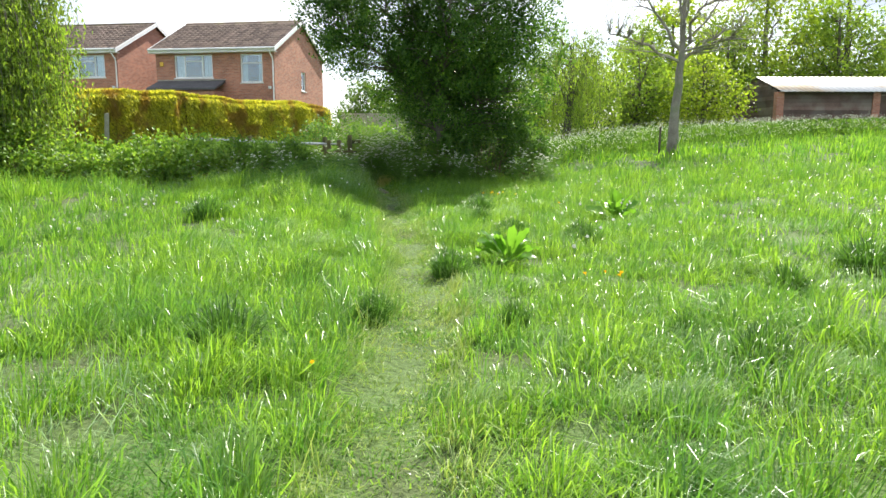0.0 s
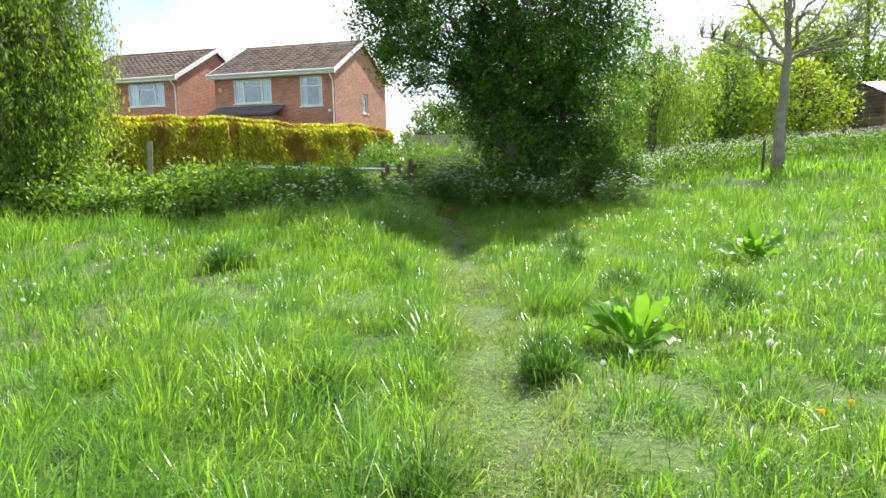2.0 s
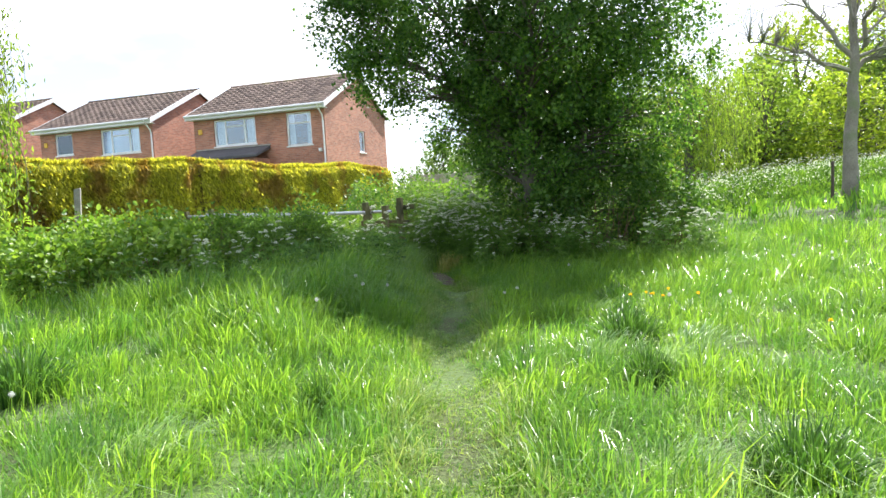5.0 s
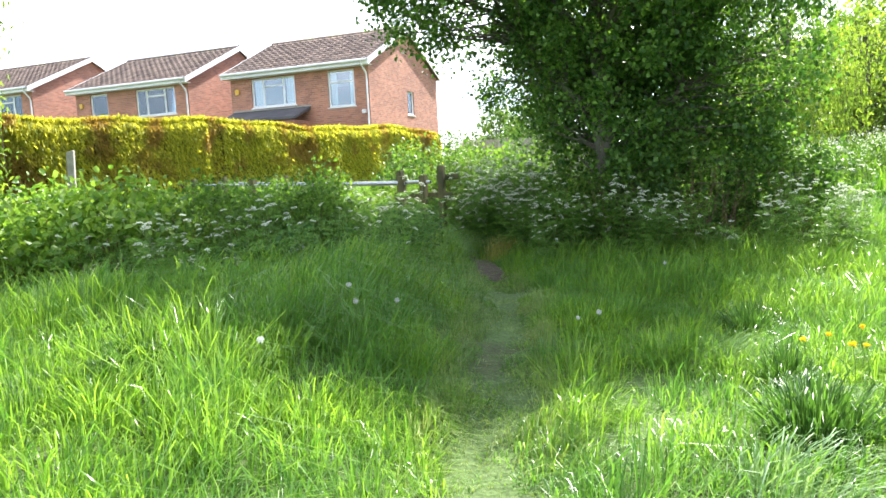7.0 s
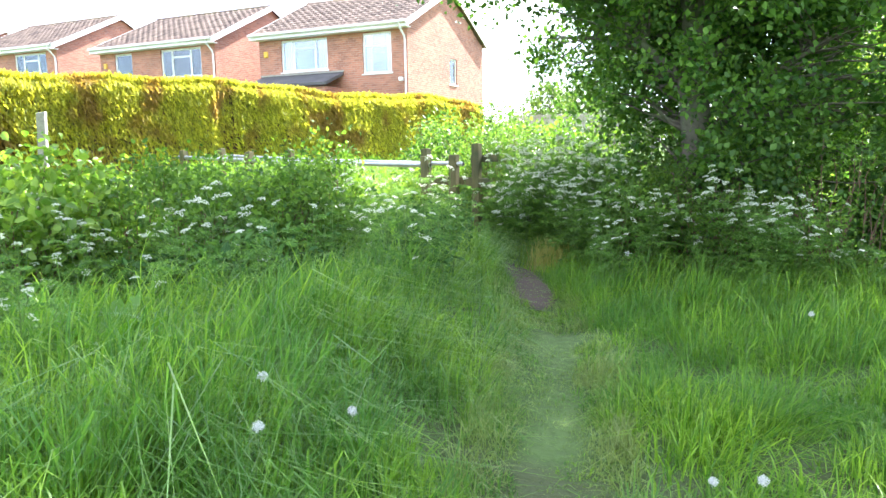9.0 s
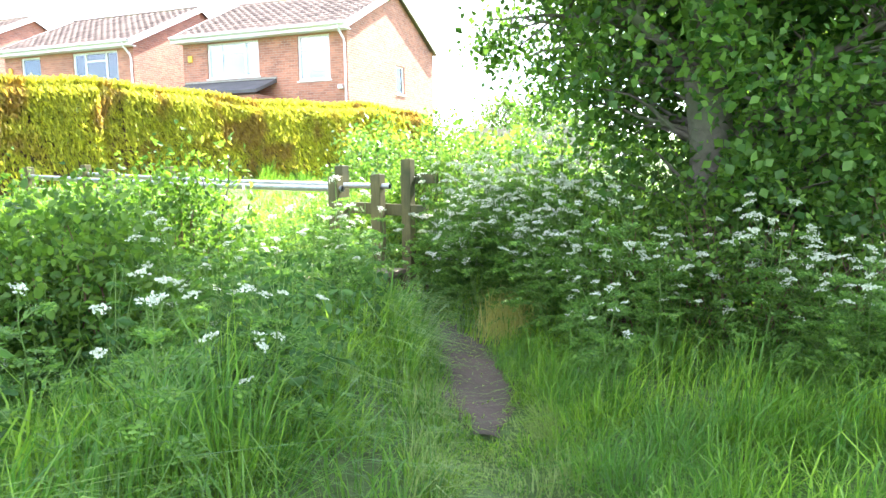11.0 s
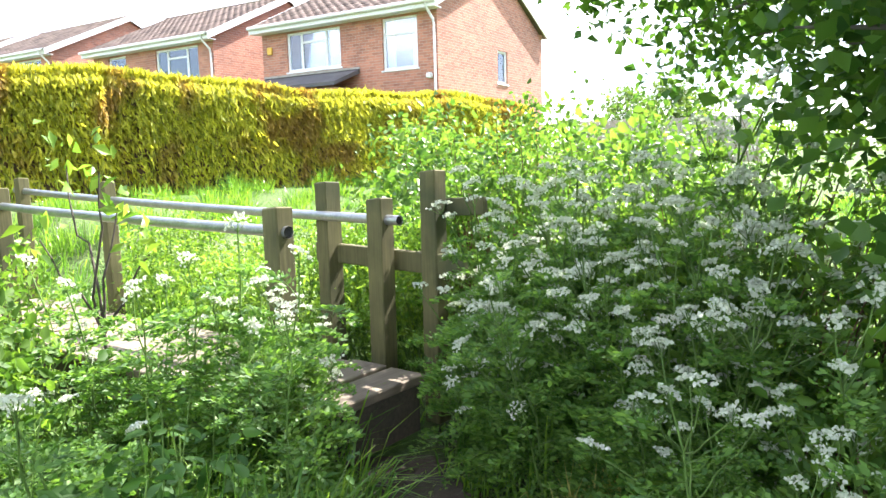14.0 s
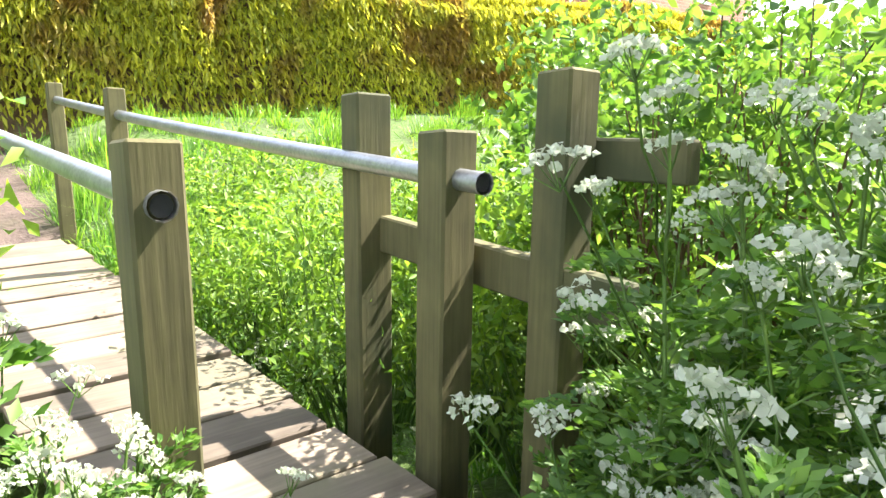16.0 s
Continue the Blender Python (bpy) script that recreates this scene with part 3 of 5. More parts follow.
def build_hedge():
    hedge = tagged(new("hedge"), "long clipped golden conifer hedge with brown patches", "hedge")
    seg = np.concatenate([[0], np.cumsum(np.linalg.norm(np.diff(HEDGE, axis=0), axis=1))])
    total = seg[-1]

    def at(s, off, z):
        s = np.clip(s, 0, total)
        x, y = np.interp(s, seg, HEDGE[:, 0]), np.interp(s, seg, HEDGE[:, 1])
        nrm = np.array([0.91, -0.42])
        return np.stack([x + nrm[0] * off, y + nrm[1] * off, z], -1)

    top = lambda s: 2.86 + 0.06 * np.sin(s * 0.8) + 0.03 * np.sin(s * 2.7) - 0.15 * sm((2.5 - s) / 2.5)
    face = lambda s, z: 0.03 * np.sin(s * 1.3 + z) + 0.025 * np.sin(s * 3.1 - 2 * z)
    # dark twiggy core, rounded over
    n, prof = 70, 11
    S = np.linspace(0.12, total - 0.12, n)
    V = []
    for s in S:
        t = float(top(s))
        for k in range(prof):
            a = math.pi * k / (prof - 1)
            off = -0.55 + 0.5 * math.cos(a) * (1 if 0 < k < prof - 1 else 1.0)
            z = 0.5 if k in (0, prof - 1) else t - 0.32 + 0.26 * math.sin(a)
            V.append(at(np.array(s), off + float(face(s, z)) - 0.07, np.array(z)))
    V = np.array(V)
    i = (np.arange(n - 1)[:, None] * prof + np.arange(prof - 1)[None]).reshape(-1, 1)
    sheet("core", V, i + [[0, 1, prof + 1, prof]], TWIG, hedge, smooth=True)
    # sprays over face, top and end
    m = 80000
    s = rng.uniform(0, total, m)
    gap = np.abs(s - 9.7) < 0.22
    t = top(s)
    kind = rng.uniform(0, 1, m)
    z = np.where(kind < 0.68, rng.uniform(0.75, 1, m) ** 0.8, 1.0)
    z = np.where(kind < 0.68, 0.95 + (t - 1.0) * rng.uniform(0, 1, m) ** 0.55, t + rng.normal(0, 0.02, m))
    off = np.where(kind < 0.68, face(s, z) + rng.normal(0, 0.03, m) - 0.22 * sm((z - t + 0.25) / 0.25) ** 2 - np.where(gap, 0.09, 0), rng.uniform(-1.05, -0.06, m))
    P = at(s, off, z)
    end = rng.uniform(0, 1, m) < 0.04
    P[end] = at(np.full(end.sum(), 0.0), rng.uniform(-1.0, 0, end.sum()), rng.uniform(0.9, 2.7, end.sum()))
    lean = np.where((kind < 0.68)[:, None], [[0.45, -0.2, -0.75]], [[0.2, -0.1, 0.8]])
    sheet("foliage", *leaves(P, 0.135, lean, 0.28, 0.32), LEAF_HEDGE, hedge, "golden green conifer sprays")


def fence_post(x, y, h, w=0.1, tilt=(0, 0), label="weathered wooden fence post in front of the hedge", mat=None):
    z = float(gz(x, y))
    bm = bmesh.new()
    vs = box(bm, -w / 2, w / 2, -w / 2, w / 2, -0.25, h, 0.008)
    for v in bm.verts:
        if v.co.z > h - 0.02:
            v.co.z += 0.25 * v.co.x
    ob = part("fence_post", bm, mat or GREY_WOOD)
    ob.matrix_world = pose(x, y, z, tilt[0], tilt[1], 25)
    return tagged(ob, label, "post", "posts by the hedge")


build_hedge()
fence_post(-9.95, 21.4, 1.35, 0.13, (2, 3))
fence_post(-11.1, 18.7, 1.75, 0.13, (0, -2))


def panel_fence(x0, y0, x1, y1, h, label):
    """A run of upright boards on two rails between posts."""
    f = tagged(new("panel_fence"), label, "fence")
    d = Vector((x1 - x0, y1 - y0, 0))
    L = d.length
    rz = math.degrees(math.atan2(d.y, d.x))
    f.matrix_world = pose(x0, y0, float(gz(x0, y0)), 0, 0, rz)
    n = int(L / 0.125)
    for k in range(n):
        bm = boxed(k * 0.125, k * 0.125 + 0.115, -0.012, 0.012, 0.03, h + rng.uniform(-0.015, 0.015))
        part("board", bm, GREY_WOOD, f)
    for zz in (0.35, h - 0.3):
        part("rail", boxed(0, L, 0.014, 0.06, zz, zz + 0.08), GREY_WOOD, f)
    for k in range(int(L / 1.8) + 1):
        part("post", boxed(k * 1.8 - 0.05, k * 1.8 + 0.05, 0.062, 0.16, -0.2, h + 0.05), GREY_WOOD, f)
    return f


panel_fence(-6.3, 46.0, 0.5, 46.6, 1.75, "grey board fence across the far gap")
panel_fence(-11.35, 18.3, -12.9, 15.6, 1.35, "short grey board fence beside the hedge end")


# ---- long open-fronted barn ----
def build_barn():
    b = tagged(new("barn"), "long dark weatherboarded barn with brick piers and pale roof", "barn")
    x0, x1, y0, y1, zf, ze, zr = 18.8, 45.5, 40.0, 46.0, 1.3, 3.92, 4.95
    n_bay = 5
    bay = (x1 - x0) / n_bay
    for k in range(n_bay + 1):
        x = x0 + k * bay
        part("pier", boxed(x - 0.2, x + 0.2, y0 - 0.06, y0 + 0.34, zf, ze, 0.01), BRICK, b, "red brick pier")
    for k in range(n_bay):
        xa, xb = x0 + k * bay + 0.202, x0 + (k + 1) * bay - 0.202
        for r in range(13):
            z = zf + 0.02 + r * 0.2
            bm = boxed(xa, xb, y0 + 0.02, y0 + 0.05, z, min(z + 0.215, ze), m=None)
            for v in bm.verts:
                v.co.y += 0.03 * (v.co.z - z) / 0.2
            part("board", bm, BOARDS, b)
    for r in range(17):
        z = zf + 0.02 + r * 0.2
        reach = (y1 - y0) / 2 * min(1.0, max(0.08, 1 - (z + 0.1 - ze) / (zr - ze)))
        bm = boxed(x0 - 0.03, x0 + 0.0, (y0 + y1) / 2 - reach + (0.345 if z < ze - 0.2 else 0.1), (y0 + y1) / 2 + reach - 0.05, z, z + 0.215)
        for v in bm.verts:
            v.co.x += 0.03 * (v.co.z - z) / 0.2
        part("board", bm, BOARDS, b)
    part("back_wall", boxed(x0 + 0.05, x1, y1 - 0.1, y1, zf, ze), BOARDS, b)
    part("end_wall", boxed(x1, x1 + 0.1, y0, y1, zf, ze), BOARDS, b)
    for ya, yb in ((y0 - 0.35, (y0 + y1) / 2), (y1 + 0.35, (y0 + y1) / 2)):
        cols = 340
        xs = np.linspace(x0 - 0.1, x1 + 0.3, cols)
        wav = 0.02 * np.sin(np.arange(cols) * 2 * np.pi / 4)
        za = ze - 0.02
        V = np.concatenate([np.stack([xs, np.full(cols, ya), za + wav + 0.02], 1), np.stack([xs, np.full(cols, yb), zr + wav + 0.02], 1),
                            np.stack([xs, np.full(cols, ya), za + wav], 1), np.stack([xs, np.full(cols, yb), zr + wav], 1)])
        i = np.arange(cols - 1)[:, None]
        F = np.concatenate([i + [[0, 1, cols + 1, cols]], i + [[2 * cols + 1, 2 * cols, 3 * cols, 3 * cols + 1]], i + [[2 * cols, 2 * cols + 1, 1, 0]]])
        sheet("roof", V, F, TIN, b, "pale corrugated roof sheets with rust stains")
    part("wall_plate", boxed(x0, x1, y0 - 0.03, y0 + 0.1, ze - 0.14, ze - 0.02), OLD_WOOD, b)


build_barn()


# ---- footbridge and stile ----
def bridge_pose():
    # local x along the bridge away from the meadow, local y towards its left-hand side
    return Matrix(((AX[0], -PP[0], 0, BR[0]), (AX[1], -PP[1], 0, BR[1]), (0, 0, 1, 0), (0, 0, 0, 1)))


def newel(x, y, z0, z1, w, d, tilt=0.0):
    bm = bmesh.new()
    box(bm, 0, w, 0, d, z0, z1, 0.007)
    for v in bm.verts:
        if v.co.z > z1 - 0.03:
            v.co.z += -0.10 * v.co.x + 0.06 * v.co.y
        k = (v.co.z - z0) / (z1 - z0)
        v.co.x += 0.010 * math.sin(k * 5 + x) + tilt * k
    bmesh.ops.translate(bm, vec=(x, y, 0), verts=bm.verts)
    return bm


def build_bridge():
    b = tagged(new("footbridge"), "narrow wooden footbridge with posts and steel pipe handrails", "footbridge")
    b.matrix_world = bridge_pose()
    z = 0.36
    pitch, n = 0.272, 17
    for k in range(n):
        x = -0.33 + k * pitch
        wid = pitch - 0.026 + rng.uniform(-0.006, 0.004)
        bm = boxed(x, x + wid, 0.04 + rng.uniform(-0.02, 0.03), 0.86 + rng.uniform(-0.03, 0.02), z - 0.05, z, 0.006)
        for v in bm.verts:
            v.co.z += 0.004 * math.sin(9 * v.co.y + k) + 0.006 * math.sin(k * 2.3)
        part("deck_board", bm, DECK, b)
    for y in (0.13, 0.68):
        part("beam", boxed(-0.27, n * pitch - 0.4, y, y + 0.1, z - 0.26, z - 0.056, 0.006), OLD_WOOD, b, "dark bridge beam")
    part("end_board", boxed(-0.30, -0.272, 0.06, 0.84, z - 0.32, z - 0.058, 0.004), OLD_WOOD, b, "dark riser board under the deck end")
    post = lambda bm, lab="": part("post", bm, WOOD, b, lab)
    post(newel(0.0, -0.115, -0.15, 1.31, 0.115, 0.115))
    post(newel(-0.03, 0.655, -0.15, 1.31, 0.11, 0.108, 0.01))
    post(newel(2.98, -0.10, -0.3, 1.42, 0.1, 0.1))
    post(newel(3.12, 0.65, -0.3, 1.40, 0.1, 0.11))
    post(newel(4.55, -0.10, 0.0, 1.46, 0.1, 0.1))
    post(newel(4.6, 0.65, 0.0, 1.44, 0.1, 0.1))
    for y, x0, z0, z1 in ((-0.055, -0.10, 1.185, 1.345), (0.71, -0.05, 1.19, 1.33)):
        s = np.linspace(0, 1, 10)
        pts = np.stack([x0 + (4.75 - x0) * s, np.full(10, y), z0 + (z1 - z0) * s - 0.02 * np.sin(np.pi * s)], 1)
        rail = sheet("handrail", *tubes([(pts, np.full(10, 0.029))], 12), STEEL, b, "galvanised steel pipe handrail", smooth=True)
        bore = tubes([(pts[0] + np.array([[-0.002, 0, 0], [0.003, 0, 0]]), np.array([0.031, 0.031]))], 12)
        sheet("pipe_end", *bore, STEEL, rail, smooth=True)
        a = np.linspace(0, 2 * np.pi, 12, endpoint=False)
        # Flat dark disc in the pipe end stands for the shade inside it.
        disc = np.stack([np.full(12, pts[0][0] + 0.004), pts[0][1] + 0.0225 * np.cos(a), pts[0][2] + 0.0225 * np.sin(a)], 1)
        sheet("pipe_bore", disc, np.arange(12)[None], BORE_SHADE, rail)


def build_stile():
    s = tagged(new("stile"), "old wooden stile posts and rails beside the bridge", "stile")
    s.matrix_world = bridge_pose()
    bm = newel(0.49, -0.20, 0.0, 1.40, 0.10, 0.13, 0.02)
    for v in bm.verts:
        v.co.x += 0.012 * math.sin(v.co.z * 7)
    part("post", bm, WOOD, s, "gnarled old post")
    part("post", newel(-0.28, -0.25, 0.0, 1.46, 0.11, 0.11), WOOD, s)
    part("rail", boxed(-0.45, 0.72, -0.198, -0.15, 0.88, 1.0, 0.006, pose(0, 0, 0, 0, -1.5)), WOOD, s)
    part("rail", boxed(-0.58, -0.15, -0.30, -0.252, 1.19, 1.29, 0.006, pose(0, 0, 0, 0, 2.0)), WOOD, s, "short grey top rail")


build_bridge()
build_stile()


# ---- trees and shrubs ----
def over_path(x, y, z):
    """The free way above the trodden path."""
    return (path_off(x, y) < 0.75 - 0.3 * sm((y - 18.8) / 1.2)) & (z < 2.3) & (y < 20.8)


def near_on(skel, p, below=True):
    d = np.linalg.norm(skel[:, :3] - p, axis=1)
    if below:
        d = d + np.where(skel[:, 2] > p[2] - 0.1, 1.5, 0)
    return skel[np.argmin(d)]


def tree(name, label, base, trunk_pts, trunk_r, limbs, masses, leaf_size, leaf_mat, bark, per_clump, clump_r, droop=0.0, wide=0.6, hollow=0.4, category="tree"):
    """A tree: a tapered trunk, limbs out of it, twigs to clumps of leaves in the crown's masses (centre, radii, clumps)."""
    bx, by = base
    z = float(gz(bx, by))
    o = np.array([bx, by, z])
    t = tagged(new(name), label, category)
    t.matrix_world = pose(bx, by, z)
    trunk = np.array(trunk_pts, float)
    k = 14
    s = np.linspace(0, 1, len(trunk))
    q = np.linspace(0, 1, k)
    tp = np.stack([np.interp(q, s, trunk[:, a]) for a in range(3)], 1)
    tp[1:-1, :2] += rng.normal(0, 0.03, (k - 2, 2))
    tr = trunk_r * (1 - 0.75 * q) * (1 + 0.45 * np.exp(-q * 14))
    sheet("trunk", *tubes([(tp, tr)], 12), bark, t, smooth=True)
    skel = [np.concatenate([tp, tr[:, None]], 1)]
    for frac, end, r in limbs:
        i = int(frac * (k - 1))
        pts, rad = curve_path(tp[i], end, r, r * 0.3, 8, 0.06, 0.05)
        sheet("limb", *tubes([(pts, rad)], 8), bark, t, smooth=True)
        skel.append(np.concatenate([pts, rad[:, None]], 1))
    skel = np.concatenate(skel)
    twigs, cl = [], []
    for c, r, n in masses:
        pts = in_ellipsoid(n, c, r, hollow)
        for p in pts:
            if p[2] < 0.15:
                continue
            a = near_on(skel, p)
            twigs.append(curve_path(a[:3], p, min(a[3] * 0.6, 0.03), 0.005, 5, 0.05, 0.08))
            cl.append(p)
    if twigs:
        sheet("branchwork", *tubes(twigs, 3), bark, t)
    if cl:
        cl = np.array(cl)
        n = len(cl) * per_clump
        c = np.repeat(cl, per_clump, 0) + rng.normal(0, 1, (n, 3)) * np.asarray(clump_r) * rng.uniform(0.5, 1.2, len(cl)).repeat(per_clump)[:, None]
        c[:, 2] -= droop * np.abs(rng.normal(0, 1, n))
        c = c[~over_path(c[:, 0] + bx, c[:, 1] + by, c[:, 2] + z)]
        floor = gz(c[:, 0] + bx, c[:, 1] + by) - z + 0.03
        c[:, 2] = np.maximum(c[:, 2], floor + 0.05)
        sheet("crown", *leaves(c, leaf_size, (0, 0, -0.5), wide, 1.0), leaf_mat, t)
    return t


def main_tree():
    masses = [((-0.1, -0.2, 4.9), (3.2, 2.5, 2.4), 190), ((-2.1, -0.3, 3.8), (1.4, 1.5, 0.9), 40), ((1.9, -0.2, 3.4), (1.5, 1.6, 1.5), 70), ((0.6, 0.1, 2.2), (2.0, 1.4, 1.4), 105), ((0.1, 0.1, 3.7), (1.7, 1.3, 1.7), 130),
              ((1.2, 0.2, 7.2), (2.3, 1.8, 1.4), 105), ((1.4, 0.0, 1.2), (1.6, 1.2, 1.0), 80), ((-0.5, 1.45, 3.0), (1.1, 0.85, 1.4), 75), ((0.7, 1.2, 3.0), (1.3, 0.9, 1.5), 120), ((0.5, -0.3, 5.8), (2.7, 1.9, 1.5), 130),
              ((-2.6, -0.4, 4.9), (1.1, 1.4, 1.3), 50), ((0.9, 0.0, 7.8), (1.9, 1.3, 1.1), 95), ((-1.2, 2.2, 3.0), (0.88, 0.5, 1.2), 28), ((-3.2, -0.1, 5.2), (0.9, 1.1, 0.9), 30),
              ((-1.7, 0.1, 7.3), (1.8, 1.5, 1.1), 85), ((-3.0, 0.1, 6.6), (1.4, 1.4, 0.8), 60)]
    limbs = [(0.34, (-2.5, -0.4, 4.2), 0.05), (0.36, (2.4, -0.3, 3.9), 0.055), (0.42, (-1.6, 1.6, 5.2), 0.06), (0.46, (1.8, 1.5, 5.4), 0.06), (0.5, (-2.6, -0.2, 5.6), 0.055),
             (0.55, (2.5, -0.8, 5.8), 0.055), (0.4, (0.3, -2.2, 4.9), 0.05), (0.6, (-2.6, -0.3, 7.0), 0.05), (0.66, (0.9, 1.2, 7.2), 0.05), (0.25, (1.6, -0.3, 2.6), 0.04)]
    tree("maple_tree", "dense dark green field maple with a stout grey trunk", (0.05, 20.05), [(0, 0, -0.2), (0.0, 0, 2.2), (-0.05, 0.1, 4.5), (0.5, 0.1, 8.4)], 0.20, limbs, masses,
         0.074, LEAF_TREE, BARK, 120, 0.19, 0.05, 0.8, 0.3)


def ash_tree():
    limbs = [(0.5, (-2.6, 0.0, 4.6), 0.07), (0.52, (2.6, 0.5, 5.0), 0.08), (0.55, (-1.4, 0.8, 6.4), 0.08), (0.58, (1.4, -0.5, 6.8), 0.08), (0.62, (0.4, 1.5, 7.6), 0.06),
             (0.56, (3.6, 0.2, 4.4), 0.05), (0.66, (-0.6, -0.8, 7.6), 0.06), (0.48, (-1.9, -0.7, 3.9), 0.04), (0.54, (2.4, 1.0, 6.4), 0.05), (0.7, (1.0, 0.3, 8.4), 0.05)]
    masses = [((0.2, 0, 6.2), (3.6, 2.4, 2.6), 300), ((2.6, 0.2, 4.8), (1.6, 1.2, 1.0), 70), ((-2.1, 0, 4.8), (1.3, 1.0, 0.9), 60)]
    tree("ash_tree", "nearly bare young ash tree with a pale trunk", (9.05, 27.9), [(0, 0, -0.2), (0.1, 0, 2.9), (0.2, 0, 4.6), (0.3, 0.1, 8.2)], 0.20, limbs, masses,
         0.06, LEAF_LIME, ASH_BARK, 5, 0.16, 0.0, 0.6, 0.2)
    fence_post(8.45, 27.6, 1.15, 0.07, (0, 2), "thin dark stake beside the ash trunk", OLD_WOOD)


def willow(base, h, r, label, n_strands, leaf_mat=LEAF_WILLOW):
    """A tree of hanging strands."""
    bx, by = base
    z = float(gz(bx, by))
    t = tagged(new("willow_tree"), label, "tree")
    t.matrix_world = pose(bx, by, z)
    tp, tr = curve_path((0, 0, -0.2), (0.2, 0.1, h * 0.75), 0.24, 0.06, 12, 0, 0.02)
    sheet("trunk", *tubes([(tp, tr)], 10), BARK, t, smooth=True)
    strands, pts = [], []
    ends = in_ellipsoid(60, (0, 0, h * 0.72), (r, r, h * 0.28), 0.5)
    for e in ends[:16]:
        i = rng.integers(5, 12)
        p, rad = curve_path(tp[i], e, 0.06, 0.015, 7, 0.1, 0.05)
        sheet("limb", *tubes([(p, rad)], 6), BARK, t, smooth=True)
    for _ in range(n_strands):
        e = ends[rng.integers(0, len(ends))] + rng.normal(0, 0.45, 3)
        drop = min(rng.uniform(0.5, 1.0) * h * 0.55, e[2] - 0.6)
        if drop < 0.3:
            continue
        out = np.array([e[0], e[1], 0]) / (np.hypot(e[0], e[1]) + 0.01) * 0.3
        s = np.linspace(0, 1, 5)[:, None]
        p = e + out * np.sqrt(s) + np.array([0, 0, -1.0]) * drop * s ** 1.2 + rng.normal(0, 0.04, (5, 3))
        strands.append((p, np.linspace(0.008, 0.003, 5)))
        k = int(drop * 22)
        q = rng.uniform(0, 1, k)
        pts.append(np.stack([np.interp(q, s[:, 0], p[:, a]) for a in range(3)], 1) + rng.normal(0, 0.1, (k, 3)))
    sheet("branchwork", *tubes(strands, 3), BARK, t)
    sheet("crown", *leaves(np.concatenate(pts), 0.135, (0, 0, -1), 0.34, 0.5), leaf_mat, t)


def shrub(name, label, base, r, h, n_clumps, leaf_size, mat, per=45, clump=0.13, wide=0.65, category="shrub", group="", close=False):
    """A bush of many stems from the ground to clumps of leaves."""
    bx, by = base
    z = max(float(gz(bx, by)), 0.12)
    t = tagged(new(name), label, category, group)
    t.matrix_world = pose(bx, by, z)
    c = in_ellipsoid(n_clumps, (0, 0, h * 0.5), (r[0], r[1], h * 0.52), 0.5)
    c[:, 2] *= 1 + 0.18 * np.sin(c[:, 0] * 2.3 + bx) + 0.12 * np.sin(c[:, 1] * 3.1)
    low = gz(c[:, 0] + bx, c[:, 1] + by) - z
    c[:, 2] = np.maximum(c[:, 2], low + 0.1)
    stems = [curve_path((p[0] * 0.45, p[1] * 0.45, low[i] * 0.3 - 0.05), p, 0.009, 0.003, 5, 0.05, 0.07) for i, p in enumerate(c)]
    tagged(sheet("stem", *tubes(stems, 3), TWIG if wide > 0.5 else STEM, t), kind="stuff")
    n = n_clumps * per
    q = np.repeat(c, per, 0) + rng.normal(0, clump, (n, 3))
    q[:, 2] = np.maximum(q[:, 2], gz(q[:, 0] + bx, q[:, 1] + by) - z + 0.05)
    q = q[~over_path(q[:, 0] + bx, q[:, 1] + by, q[:, 2] + z)]
    made = round_leaves(q, leaf_size, (0, 0, 0.25), wide) if close else leaves(q, leaf_size, (0, 0, 0.25), wide, 1.0)
    tagged(sheet("foliage", *made, mat, t), kind="stuff")
    return t


main_tree()
ash_tree()
willow((-12.15, 18.3), 7.4, 2.4, "drooping pale green willow at the hedge end", 1250)
willow((5.9, 33.5), 5.6, 2.0, "pale weeping tree behind the maple", 260)


def far_tree(name, label, x, y, h, r, mat, n, leaf=0.3, sink=0.0):
    limbs = [(0.45, (r * 0.5, 0, h * 0.6), 0.08), (0.5, (-r * 0.5, 0.2, h * 0.6), 0.08), (0.6, (0, r * 0.5, h * 0.75), 0.07), (0.65, (0.2, -r * 0.5, h * 0.75), 0.07)]
    masses = [((0, 0, h * 0.52), (r, r, h * 0.46), n), ((r * 0.5, -0.3, h * 0.34), (r * 0.7, r * 0.7, h * 0.32), n // 2), ((-r * 0.5, 0, h * 0.34), (r * 0.65, r * 0.7, h * 0.32), n // 2),
              ((0, 0, h * 0.9), (r * 0.5, r * 0.5, h * 0.13), n // 5)]
    tree(name, label, (x, y), [(0, 0, -0.2), (0.1, 0, h * 0.4), (0, 0.1, h * 0.85)], 0.03 * h, limbs, masses, leaf, mat, BARK, 26, 0.42, 0.05, 0.6, 0.3)


